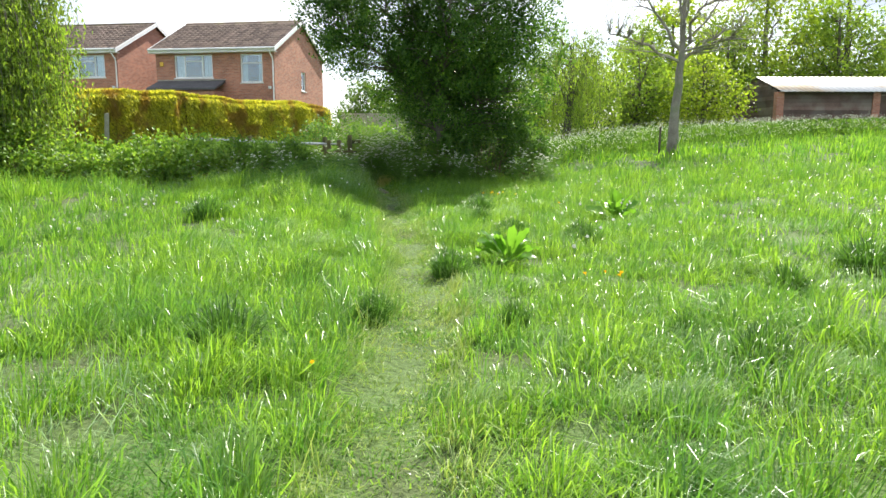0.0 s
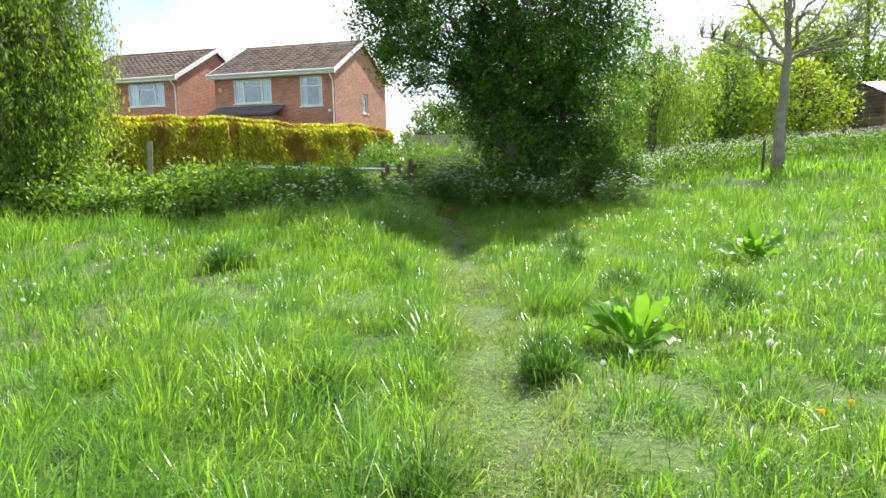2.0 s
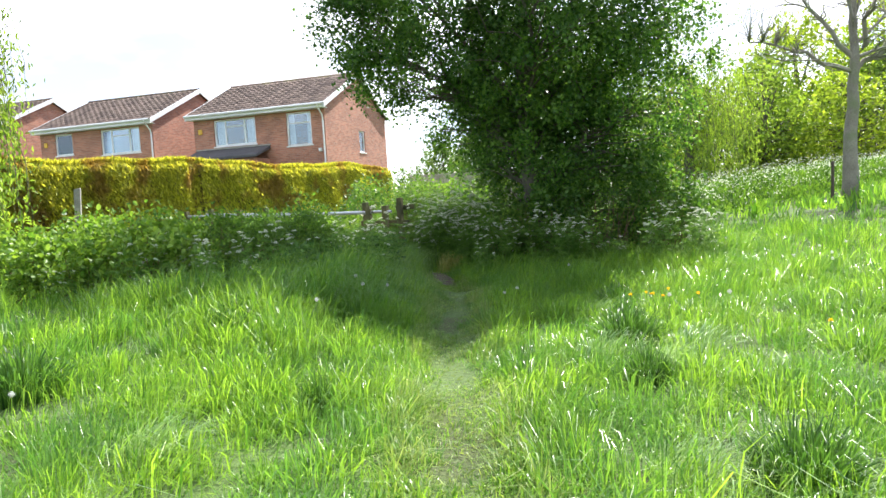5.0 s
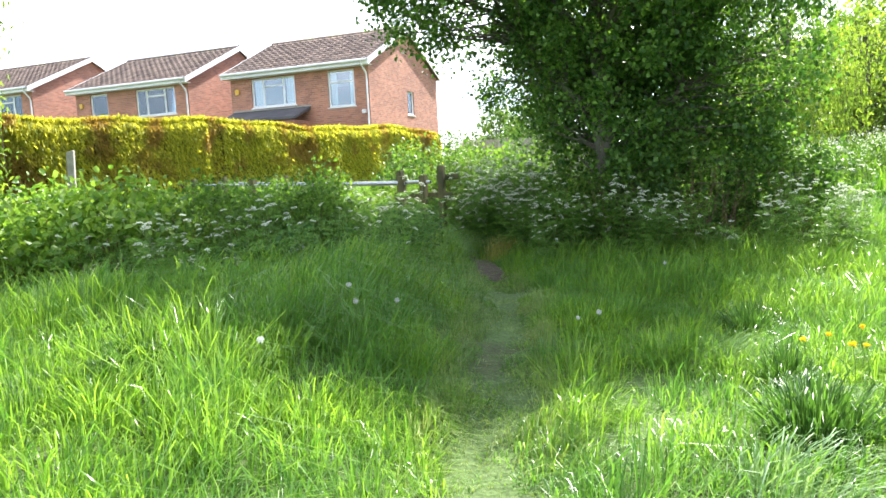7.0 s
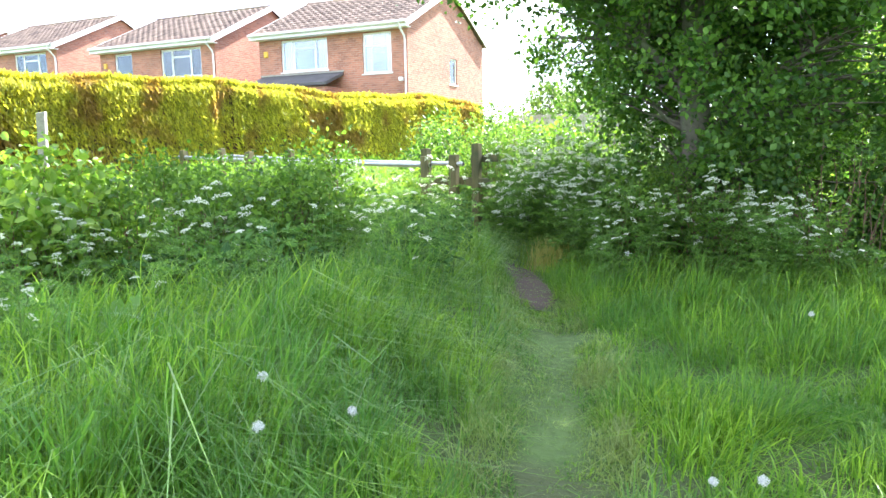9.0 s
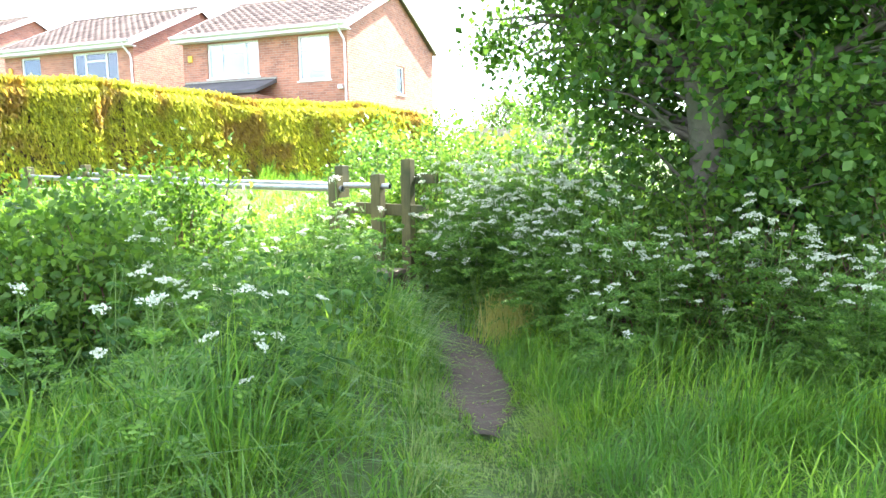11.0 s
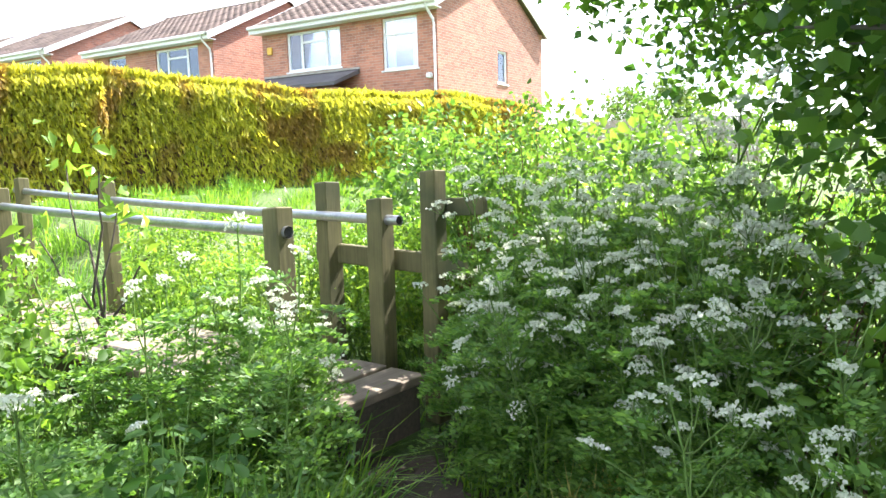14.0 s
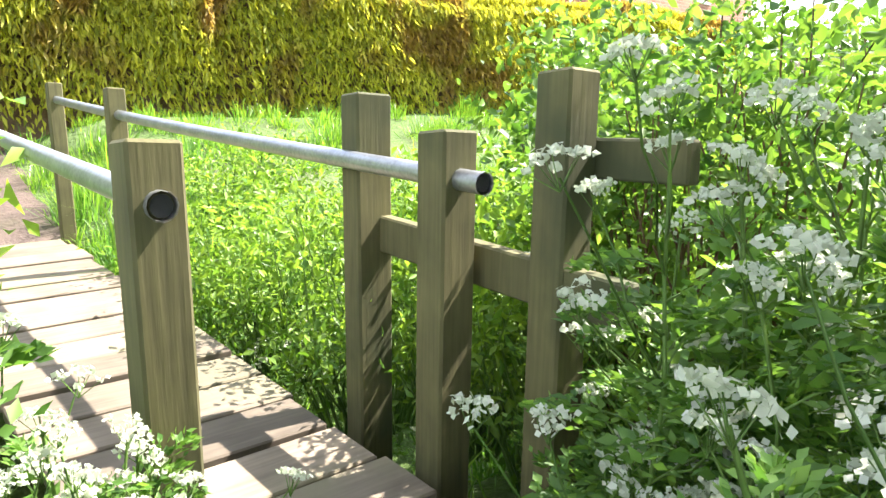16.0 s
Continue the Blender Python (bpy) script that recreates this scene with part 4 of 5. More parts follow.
def background_trees():
    far_tree("background_tree", "tall yellow-green tree behind the barn", 16.5, 52, 9.5, 4.0, LEAF_LIME, 110)
    far_tree("background_tree", "tall yellow-green tree behind the barn", 23.5, 53, 11.5, 4.6, LEAF_LIME, 130)
    far_tree("background_tree", "broad green tree behind the barn", 30.5, 55, 12.5, 5.0, LEAF_WILLOW, 130)
    far_tree("background_tree", "broad green tree behind the barn", 37.5, 54, 12.0, 4.5, LEAF_FAR, 120)
    far_tree("background_tree", "dark tall tree beyond the barn end", 46, 56, 12, 4.5, LEAF_TREE, 130)
    far_tree("background_tree", "dark tall tree beyond the barn end", 56, 52, 11, 4.5, LEAF_TREE, 110)
    far_tree("background_tree", "green tree at the meadow edge", 12.0, 44, 5.6, 2.4, LEAF_WILLOW, 80, 0.22)
    far_tree("background_tree", "dark evergreen at the meadow edge", 9.0, 46, 5.4, 1.6, LEAF_DARK, 90, 0.2)
    far_tree("background_tree", "green tree at the meadow edge", 15.2, 42, 4.6, 2.2, LEAF_LIME, 70, 0.2)
    far_tree("background_tree", "green tree at the meadow edge", 5.5, 40, 4.6, 2.2, LEAF_WILLOW, 80, 0.2)
    for x, y, h, r in ((19.5, 49.5, 7.5, 3.0), (27.5, 50.5, 8.5, 3.4), (34.5, 51, 8.5, 3.4), (42, 50, 9, 3.5), (13.8, 49, 7.0, 2.6)):
        far_tree("background_tree", "leafy yellow-green tree close behind the barn", x, y, h, r, LEAF_WILLOW, 100, 0.26)
    far_tree("background_tree", "distant round tree beyond the gap", -4.5, 78, 6.0, 3.0, LEAF_FAR, 70, 0.4)
    far_tree("background_tree", "distant round tree beyond the gap", -9.5, 92, 7.0, 3.5, LEAF_FAR, 70, 0.4)
    far_tree("background_tree", "distant tree rising over the roofs", -44.0, 90, 12.0, 4.0, LEAF_FAR, 60, 0.4)
    # woods all round the horizon
    a = rng.uniform(0, 2 * np.pi, 900)
    d = rng.uniform(130, 190, 900)
    c = np.stack([d * np.sin(a), d * np.cos(a), rng.uniform(0.5, 1, 900) * (3.5 + 2.5 * wave(a * 20, a * 7, 1.0, 4))], 1)
    q = np.repeat(c, 28, 0) + rng.normal(0, 1, (900 * 28, 3)) * [2.2, 2.2, 1.1]
    q[:, 2] = np.maximum(q[:, 2], 0.2)
    tagged(sheet("far_woods", *leaves(q, 1.5, (0, 0, 0.3), 0.7, 1.0), LEAF_FAR), "distant woods along the skyline", "woods", kind="stuff")


def hedgerow():
    """Brambles, nettles and hawthorn along the stream."""
    grp = "bushes along the stream"
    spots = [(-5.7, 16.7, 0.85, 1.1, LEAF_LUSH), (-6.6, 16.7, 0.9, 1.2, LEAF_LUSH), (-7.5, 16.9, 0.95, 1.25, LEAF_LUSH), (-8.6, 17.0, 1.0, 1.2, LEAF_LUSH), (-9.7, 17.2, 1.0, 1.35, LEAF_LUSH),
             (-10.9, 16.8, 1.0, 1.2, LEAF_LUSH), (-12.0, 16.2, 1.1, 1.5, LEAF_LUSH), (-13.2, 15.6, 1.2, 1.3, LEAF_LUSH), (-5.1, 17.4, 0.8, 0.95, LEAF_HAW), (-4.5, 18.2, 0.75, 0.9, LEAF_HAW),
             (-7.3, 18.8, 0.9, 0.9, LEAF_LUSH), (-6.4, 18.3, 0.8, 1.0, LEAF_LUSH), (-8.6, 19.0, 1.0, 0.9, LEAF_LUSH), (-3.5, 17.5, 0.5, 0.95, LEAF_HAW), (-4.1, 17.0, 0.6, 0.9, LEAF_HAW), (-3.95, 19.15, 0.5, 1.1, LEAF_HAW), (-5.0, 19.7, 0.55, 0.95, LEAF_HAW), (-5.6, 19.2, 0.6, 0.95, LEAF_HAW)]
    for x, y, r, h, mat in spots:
        # Sun and shade also sit in the leaf colours: light bramble, dark hawthorn.
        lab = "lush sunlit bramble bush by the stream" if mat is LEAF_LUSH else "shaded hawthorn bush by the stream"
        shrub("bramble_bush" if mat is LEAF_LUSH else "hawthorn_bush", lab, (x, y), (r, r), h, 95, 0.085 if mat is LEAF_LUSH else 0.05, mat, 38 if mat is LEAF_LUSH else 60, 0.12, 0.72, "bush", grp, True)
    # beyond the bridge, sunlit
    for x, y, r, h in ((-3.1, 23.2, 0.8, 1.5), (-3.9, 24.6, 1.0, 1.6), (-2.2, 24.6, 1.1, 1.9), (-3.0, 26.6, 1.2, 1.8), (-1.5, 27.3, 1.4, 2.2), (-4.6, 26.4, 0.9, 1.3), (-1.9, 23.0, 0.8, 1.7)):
        shrub("elder_bush", "bright sunlit elder bush beyond the bridge", (x, y), (r, r), h, 85, 0.078, LEAF_ELDER_LIT, 34, 0.12, 0.7, "bush", "bushes beyond the bridge", True)
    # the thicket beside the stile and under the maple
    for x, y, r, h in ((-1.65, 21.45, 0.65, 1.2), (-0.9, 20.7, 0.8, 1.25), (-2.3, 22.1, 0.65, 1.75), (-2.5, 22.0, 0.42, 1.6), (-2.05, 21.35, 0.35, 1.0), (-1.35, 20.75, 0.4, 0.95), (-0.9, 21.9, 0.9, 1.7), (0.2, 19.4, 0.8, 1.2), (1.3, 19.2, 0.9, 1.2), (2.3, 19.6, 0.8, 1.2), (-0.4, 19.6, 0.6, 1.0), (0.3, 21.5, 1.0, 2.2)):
        # Lit hawthorns take the lighter elder leaf: sunlight put into their colour.
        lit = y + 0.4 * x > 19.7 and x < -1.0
        shrub("hawthorn_bush", "dense hawthorn bush under the maple", (x, y), (r, r * 0.8), h, 90, 0.042 if lit else 0.048, LEAF_ELDER_LIT if lit else LEAF_HAW, 46 if lit else 40, 0.10, 0.6, "bush", "thicket under the maple", True)


def sapling():
    """Thin dark stems with a few leaves beside the bridge."""
    x, y = -4.4, 20.6
    t = tagged(new("sapling"), "spindly elder sapling beside the bridge rail", "sapling")
    t.matrix_world = pose(x, y, float(gz(x, y)))
    lift = max(0.0, 0.05 - float(gz(x, y)))
    ends = [(-0.25, 0.1, 1.5), (0.2, -0.1, 1.45), (0.05, 0.15, 1.25), (-0.15, -0.2, 1.1), (0.35, 0.05, 1.0)]
    ends = [(a, b, c + lift) for a, b, c in ends]
    pts = [curve_path((0, 0, -0.05), (0.03, 0, 0.6 + lift), 0.014, 0.011, 6, 0, 0.04)] + [curve_path((0.03, 0, 0.55 + lift), e, 0.009, 0.004, 6, 0.05, 0.06) for e in ends]
    sheet("stem", *tubes(pts, 6), OLD_WOOD, t, smooth=True)
    c = np.repeat(np.array(ends), 14, 0) + rng.normal(0, 0.09, (70, 3))
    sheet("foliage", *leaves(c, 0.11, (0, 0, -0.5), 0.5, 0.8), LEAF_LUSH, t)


def bank_herbs():
    """Low sunlit herbs on the far side of the bridge."""
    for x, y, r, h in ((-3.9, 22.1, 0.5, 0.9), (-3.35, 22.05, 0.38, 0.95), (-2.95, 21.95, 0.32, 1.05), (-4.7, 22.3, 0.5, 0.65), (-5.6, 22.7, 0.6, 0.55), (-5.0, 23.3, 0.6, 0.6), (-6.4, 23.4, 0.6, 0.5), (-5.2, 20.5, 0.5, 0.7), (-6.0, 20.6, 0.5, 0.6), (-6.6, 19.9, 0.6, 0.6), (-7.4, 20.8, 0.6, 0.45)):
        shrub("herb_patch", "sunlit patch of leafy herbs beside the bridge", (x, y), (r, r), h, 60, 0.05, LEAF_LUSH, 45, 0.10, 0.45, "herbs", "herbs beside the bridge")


background_trees()
hedgerow()
bank_herbs()
sapling()


# ---- cow parsley, docks, dandelions ----
def umbel_parts(r, n_sub):
    """A compound head: small domed clusters of white florets on spreading rays."""
    ang = 2.4 * np.arange(n_sub) + rng.normal(0, 0.2, n_sub)
    rad = r * np.sqrt((np.arange(n_sub) + 0.3) / n_sub)
    c = np.stack([rad * np.cos(ang), rad * np.sin(ang), 0.012 - 0.3 * rad ** 2 / r + rng.normal(0, 0.003, n_sub)], 1)
    q = np.repeat(c, 6, 0) + rng.normal(0, 1, (n_sub * 6, 3)) * [0.0055, 0.0055, 0.0025]
    V, F = leaves(q, 0.0118, None, 0.95, 1.0, 0.05)
    return V, F, c


def frond(base, out, length):
    """A lacy leaf: a drooping midrib with pairs of toothed pinnae that shorten towards the tip."""
    side = np.array([-out[1], out[0], 0.0])
    side /= np.linalg.norm(side) + 1e-9
    P, D, Z = [], [], []
    for s in np.linspace(0.2, 1.0, 8):
        mid = base + out * length * s - np.array([0, 0, 0.42 * length * s ** 2.2])
        reach = length * 0.5 * (1.08 - s)
        for w in (1, -1):
            way = side * w + out * 0.55
            for q in (0.2, 0.4, 0.6, 0.8, 1.0):
                P.append(mid + way * reach * q + rng.normal(0, 0.006, 3) - np.array([0, 0, 0.15 * reach * q]))
                D.append(way + out * 0.3)
                Z.append(0.033 * (1.15 - 0.45 * q) * (0.55 + 0.5 * length / 0.3))
    return leaves(np.array(P), np.array(Z), np.array(D), 0.5, 0.35, 0.08)


def parsley_meshes(h, heads):
    """Stems, ferny leaves and flower heads of one plant, as three meshes."""
    stems, fl, lv = [], [], []
    top0 = np.array([rng.normal(0, 0.06), rng.normal(0, 0.06), h])
    main, mr = curve_path((0, 0, -0.05), top0, 0.006, 0.003, 8, 0, 0.02)
    stems.append((main, mr))
    ends = [top0]
    for k in range(heads - 1):
        i = rng.integers(3, 7)
        a = rng.uniform(0, 2 * np.pi)
        e = main[i] + np.array([math.cos(a), math.sin(a), 0]) * rng.uniform(0.06, 0.24) + [0, 0, rng.uniform(0.1, 0.3) * h]
        stems.append(curve_path(main[i], e, 0.003, 0.002, 5, -0.05, 0.04))
        ends.append(e)
    for e in ends:
        V, F, c = umbel_parts(rng.uniform(0.024, 0.043), 11)
        t = Matrix.Rotation(rng.normal(0, 0.3), 3, "X") @ Matrix.Rotation(rng.normal(0, 0.3), 3, "Y")
        T = np.array(t)
        fl.append((V @ T.T + e + [0, 0, 0.02], F))
        for p in c[::2]:
            stems.append((np.stack([e - [0, 0, 0.016], p @ T.T + e + [0, 0, 0.015]]), np.array([0.0012, 0.0008])))
    for k in range(16):
        zz = (0.08 + 0.78 * (k / 15) ** 0.85) * h
        a = 2.4 * k + rng.normal(0, 0.4)
        out = np.array([math.cos(a), math.sin(a), rng.uniform(0.25, 0.8)])
        L = rng.uniform(0.2, 0.32) * (1.1 - 0.5 * zz / h)
        foot = np.array([np.interp(zz, main[:, 2], main[:, 0]), np.interp(zz, main[:, 2], main[:, 1]), zz])
        lv.append(frond(foot, out, L))
        s = np.linspace(0, 0.9, 4)[:, None]
        stems.append((foot + out * L * s - np.array([0, 0, 0.42 * L]) * s ** 2.2, np.linspace(0.0022, 0.001, 4)))
    return tubes(stems, 3), join(*lv), join(*fl)


def cow_parsley_plants():
    kinds = []
    for k in range(5):
        t = tagged(new("cow_parsley"), "cow parsley with lacy white flower heads on thin stems", "cow parsley", "cow parsley by the path")
        st, lv, fl = parsley_meshes((0.75, 0.9, 1.05, 0.65, 0.85)[k], (7, 9, 10, 6, 9)[k])
        sheet("stem", *st, STEM, t)
        sheet("foliage", *lv, LEAF_PARSLEY, t)
        sheet("blossom", *fl, FLOWER, t, "lacy white flower heads")
        kinds.append(t)
    leafy = []
    for h, heads in ((0.85, 1), (0.7, 1), (0.95, 2)):
        t = tagged(new("cow_parsley"), "feathery green cow parsley with few flowers open", "cow parsley", "leafy cow parsley on the bank")
        st, lv, fl = parsley_meshes(h, heads)
        sheet("stem", *st, STEM, t)
        sheet("foliage", *lv, LEAF_PARSLEY, t)
        sheet("blossom", *fl, FLOWER, t, "lacy white flower heads")
        leafy.append(t)
    placed, used = 0, set()

    def put(x, y, s=1.0, green=0.0):
        nonlocal placed
        if path_off(np.array(x), np.array(y)) < 0.62 - 0.2 * float(sm((y - 19.0) / 1.0)) and y < 20.7:
            return
        src = leafy[placed % 3] if rng.uniform(0, 1) < green else kinds[placed % 5]
        m = pose(x, y, float(gz(x, y)), rng.normal(0, 5), rng.normal(0, 5), rng.uniform(0, 360)) @ Matrix.Diagonal((s, s, s, 1))
        if src.name not in used:
            used.add(src.name)
            src.matrix_basis = m
        else:
            o = copy_thing(src, pose(0, 0, 0))
            o.matrix_basis = m
        placed += 1

    def band(n, x0, y0, x1, y1, w, lo=0.85, hi=1.2, green=0.0):
        for _ in range(n):
            s = rng.uniform(0, 1)
            put(x0 + (x1 - x0) * s + rng.normal(0, w), y0 + (y1 - y0) * s + rng.normal(0, w), rng.uniform(lo, hi), green)

    band(34, -1.1, 19.5, 0.7, 18.4, 0.25, 0.75, 1.1, 0.25)
    band(22, 0.7, 18.4, 3.0, 18.7, 0.28, 0.7, 1.05, 0.2)
    band(46, -2.4, 21.2, -1.15, 19.95, 0.14, 0.85, 1.25, 0.3)
    band(34, -2.2, 21.55, -0.8, 20.5, 0.18, 1.1, 1.6, 0.3)
    # tall plants at the bridge foot and along the shaded bank
    band(16, -2.85, 20.0, -3.55, 19.8, 0.13, 0.95, 1.35, 0.95)
    band(9, -2.85, 20.22, -3.25, 20.38, 0.05, 0.8, 1.08, 0.85)
    band(20, -2.6, 19.3, -4.2, 18.6, 0.22, 0.85, 1.15, 0.95)
    band(6, -3.6, 20.3, -4.6, 20.2, 0.12, 0.7, 0.95, 0.8)
    band(18, -2.3, 18.6, -4.2, 17.8, 0.25, 0.75, 1.0, 0.95)
    band(6, -3.55, 22.0, -4.6, 22.4, 0.15, 0.7, 0.95, 0.4)
    band(28, -3.7, 17.6, -5.6, 15.6, 0.4, 0.8, 1.1, 0.55)
    band(12, -2.4, 17.6, -3.4, 15.0, 0.4, 0.8, 1.0, 0.7)
    band(5, -6.0, 16.0, -9.5, 16.3, 0.25, 0.5, 0.75, 0.3)
    band(5, -2.9, 13.8, -3.6, 14.8, 0.25, 0.7, 1.0, 0.4)
    # the far drift, past counting
    n = 2400
    x = rng.uniform(2.8, 34, n)
    y = np.interp(x, [2.8, 6, 12, 20, 34], [22.5, 29, 35, 38.3, 38.6]) + rng.normal(0, 0.9, n) * np.interp(x, [2.8, 12, 34], [1.0, 2.3, 1.0])
    keep = np.hypot(x - 9.05, y - 27.9) > 0.5
    x, y = x[keep], y[keep]
    h = rng.uniform(0.4, 1.05, len(x))
    c = np.stack([x, y, gz(x, y) + h], 1)
    q = np.repeat(c, 7, 0) + rng.normal(0, 1, (len(x) * 7, 3)) * [0.09, 0.09, 0.05]
    tagged(sheet("cow_parsley_drift", *leaves(q, 0.042, (0, 0, 0.2), 0.9, 1.0, 0.05), FLOWER), "drift of white cow parsley along the meadow edge", "cow parsley", kind="stuff")
    g = np.repeat(np.stack([x, y, gz(x, y)], 1), 12, 0)
    g[:, :2] += rng.normal(0, 0.15, (len(g), 2))
    g[:, 2] += rng.uniform(0.1, 0.85, len(g))
    tagged(sheet("meadow_edge_herbs", *leaves(g, 0.16, (0, 0, 1), 0.3, 0.7), LEAF_HAW), "tangle of green stems under the white flowers", "herbs", kind="stuff")


def dock(x, y, n, size, label):
    """A rosette of broad wavy leaves on grooved stalks, the outer ones lying low."""
    t = tagged(new("dock_plant"), label, "dock")
    t.matrix_world = pose(x, y, float(gz(x, y)))
    for k in range(n):
        a, up = 2.4 * k + rng.normal(0, 0.3), 0.35 + 0.95 * (k / n) + rng.normal(0, 0.12)
        L, w = size * rng.uniform(0.7, 1.15), size * rng.uniform(0.30, 0.42)
        rows_n = 11
        s = np.linspace(0, 1, rows_n)
        out, side = np.array([math.cos(a), math.sin(a), 0]), np.array([-math.sin(a), math.cos(a), 0])
        twist = rng.normal(0, 0.5)
        mid = out * (0.02 + 1.25 * L * s[:, None] * math.cos(up)) + np.array([0, 0, 1]) * (0.02 + L * (1.25 * s * math.sin(up) + 0.25 * s - 0.6 * np.clip(s - 0.3, 0, 1) ** 1.7))[:, None]
        blade = np.clip((s - 0.28) / 0.72, 0, 1)
        half = 0.006 + w * 0.5 * np.sin(np.pi * np.clip(blade ** 0.8, 0, 0.995)) ** 0.75
        wavy = 0.016 * np.sin(s * 19 + k) * (blade > 0)
        cup = 0.22 * half
        tilt = side * math.cos(twist) + np.array([0, 0, 1]) * math.sin(twist)
        up_v = np.array([0, 0, 1.0])
        V = np.concatenate([mid + tilt * half[:, None] + up_v * (cup + wavy)[:, None], mid, mid - tilt * half[:, None] + up_v * (cup - wavy)[:, None]])
        i = np.arange(rows_n - 1)[:, None]
        F = np.concatenate([i + [[0, rows_n, rows_n + 1, 1]], i + [[rows_n, 2 * rows_n, 2 * rows_n + 1, rows_n + 1]]])
        sheet("leaf", V, F, LEAF_DOCK, t, smooth=True)


def dandelions():
    def head(clock):
        t = tagged(new("dandelion_clock" if clock else "buttercup"), "white dandelion seed head on a bare stalk" if clock else "small yellow meadow flower on a thin stalk",
                   "dandelion" if clock else "flower", "dandelion clocks in the meadow" if clock else "yellow flowers in the meadow")
        p, r = curve_path((0, 0, -0.05), (0.01, 0.01, 0.40), 0.0028, 0.0022, 6, 0, 0.03)
        sheet("stalk", *tubes([(p, r)], 5), STEM, t)
        if clock:
            d = unit(rng.normal(0, 1, (420, 3)))
            q = d * rng.uniform(0.007, 0.021, 420)[:, None] + [0.01, 0.01, 0.415]
            sheet("seed_head", *leaves(q, 0.0075, d * 0.2, 0.4, 1.0, 0.02), FLUFF, t)
        else:
            d = unit(rng.normal(0, 1, (16, 3)) + [0, 0, 0.6])
            sheet("blossom", *leaves(d * 0.013 + [0.01, 0.01, 0.405], 0.024, d, 0.8, 0.2), YELLOW, t)
        return t

    a, b = head(True), head(False)
    clocks = [(-4.39, 10.55, 1.0), (-4.11, 10.36, 0.9), (-4.08, 10.14, 1.0), (-3.89, 10.5, 0.9), (-2.59, 8.56, 0.95), (-2.18, 8.66, 0.9), (1.6, 9.18, 1.0), (2.4, 11.1, 1.0), (2.06, 10.47, 1.0),
              (2.16, 8.65, 0.95), (2.26, 8.31, 0.9), (1.84, 7.78, 1.0), (1.57, 7.39, 0.9), (1.25, 6.39, 1.0), (0.34, 6.24, 0.8), (2.92, 8.12, 1.0), (-1.94, 12.65, 0.95),
              (-1.91, 14.02, 1.0), (-1.7, 13.7, 1.0), (-1.54, 14.05, 0.95), (-0.19, 13.9, 0.9), (-0.36, 14.0, 0.8), (1.07, 12.95, 0.9), (1.53, 12.85, 1.0), (0.46, 16.4, 0.9)]
    flowers = [(1.42, 5.82, 0.7), (1.48, 5.55, 0.8), (1.2, 5.67, 0.75), (1.52, 5.66, 0.7), (-0.64, 3.46, 0.6), (0.85, 13.32, 0.8), (1.01, 13.08, 0.9), (1.24, 13.62, 0.8), (0.99, 13.45, 0.8), (1.15, 13.2, 0.8), (1.4, 13.3, 0.8), (2.1, 11.9, 0.8)]
    for _ in range(62):
        clocks.append((rng.uniform(2.6, 9.5), rng.uniform(8.5, 19), rng.uniform(0.75, 1.0)))
    for _ in range(12):
        clocks.append((rng.uniform(-6.5, -2.6), rng.uniform(7.5, 12.5), rng.uniform(0.75, 1.0)))
    for src, spots in ((a, clocks), (b, flowers)):
        for k, (x, y, s) in enumerate(spots):
            m = pose(x, y, float(gz(x, y)), rng.normal(0, 6), rng.normal(0, 6), rng.uniform(0, 360)) @ Matrix.Diagonal((s, s, s, 1))
            o = src if k == 0 else copy_thing(src, pose(0, 0, 0))
            o.matrix_basis = m


def nettles():
    """Stinging nettles on the bank: square stems with crossed pairs of pointed leaves."""
    kinds = []
    for h in (0.62, 0.5, 0.75):
        t = tagged(new("nettle"), "leafy green stinging nettle in the shaded bank", "nettle", "nettles on the bank")
        stems, lv = [], []
        for b in range(3):
            foot = np.array([rng.normal(0, 0.05), rng.normal(0, 0.05), -0.04])
            tip = foot + [rng.normal(0, 0.07), rng.normal(0, 0.07), h * rng.uniform(0.75, 1.1)]
            p, r = curve_path(foot, tip, 0.004, 0.002, 6, 0, 0.03)
            stems.append((p, r))
            for k in range(8):
                s = 0.25 + 0.75 * k / 7
                c = foot + (tip - foot) * s
                for w in (0, 1):
                    a = k * 1.57 + w * math.pi + rng.normal(0, 0.2)
                    d = np.array([math.cos(a), math.sin(a), -0.25])
                    size = 0.10 * (1.15 - 0.7 * s)
                    lv.append(round_leaves((c + d * size * 0.62)[None], size, d[None], 0.5, 0.12))
        sheet("stem", *tubes(stems, 4), STEM, t)
        sheet("foliage", *join(*lv), LEAF_NETTLE, t)
        kinds.append(t)
    spots = []
    for _ in range(120):
        q = rng.uniform(0, 1)
        x, y = -2.15 - 2.0 * q + rng.normal(0, 0.35), rng.uniform(16.9, 19.6)
        if path_off(np.array(x), np.array(y)) > 0.6:
            spots.append((x, y))
    for _ in range(26):
        spots.append((-2.75 - rng.uniform(0, 1.3), 19.9 + rng.normal(0, 0.2)))
    for k, (x, y) in enumerate(spots):
        m = pose(x, y, float(gz(x, y)), rng.normal(0, 6), rng.normal(0, 6), rng.uniform(0, 360))
        o = kinds[k] if k < 3 else copy_thing(kinds[k % 3], pose(0, 0, 0))
        o.matrix_basis = m


cow_parsley_plants()
dock(0.77, 7.72, 26, 0.36, "broad-leaved dock plant standing in the grass")
dock(2.97, 11.85, 18, 0.40, "large dock plant in the open meadow")
dock(-3.2, 14.7, 9, 0.42, "dock with upright leaves in tall shaded grass")
nettles()
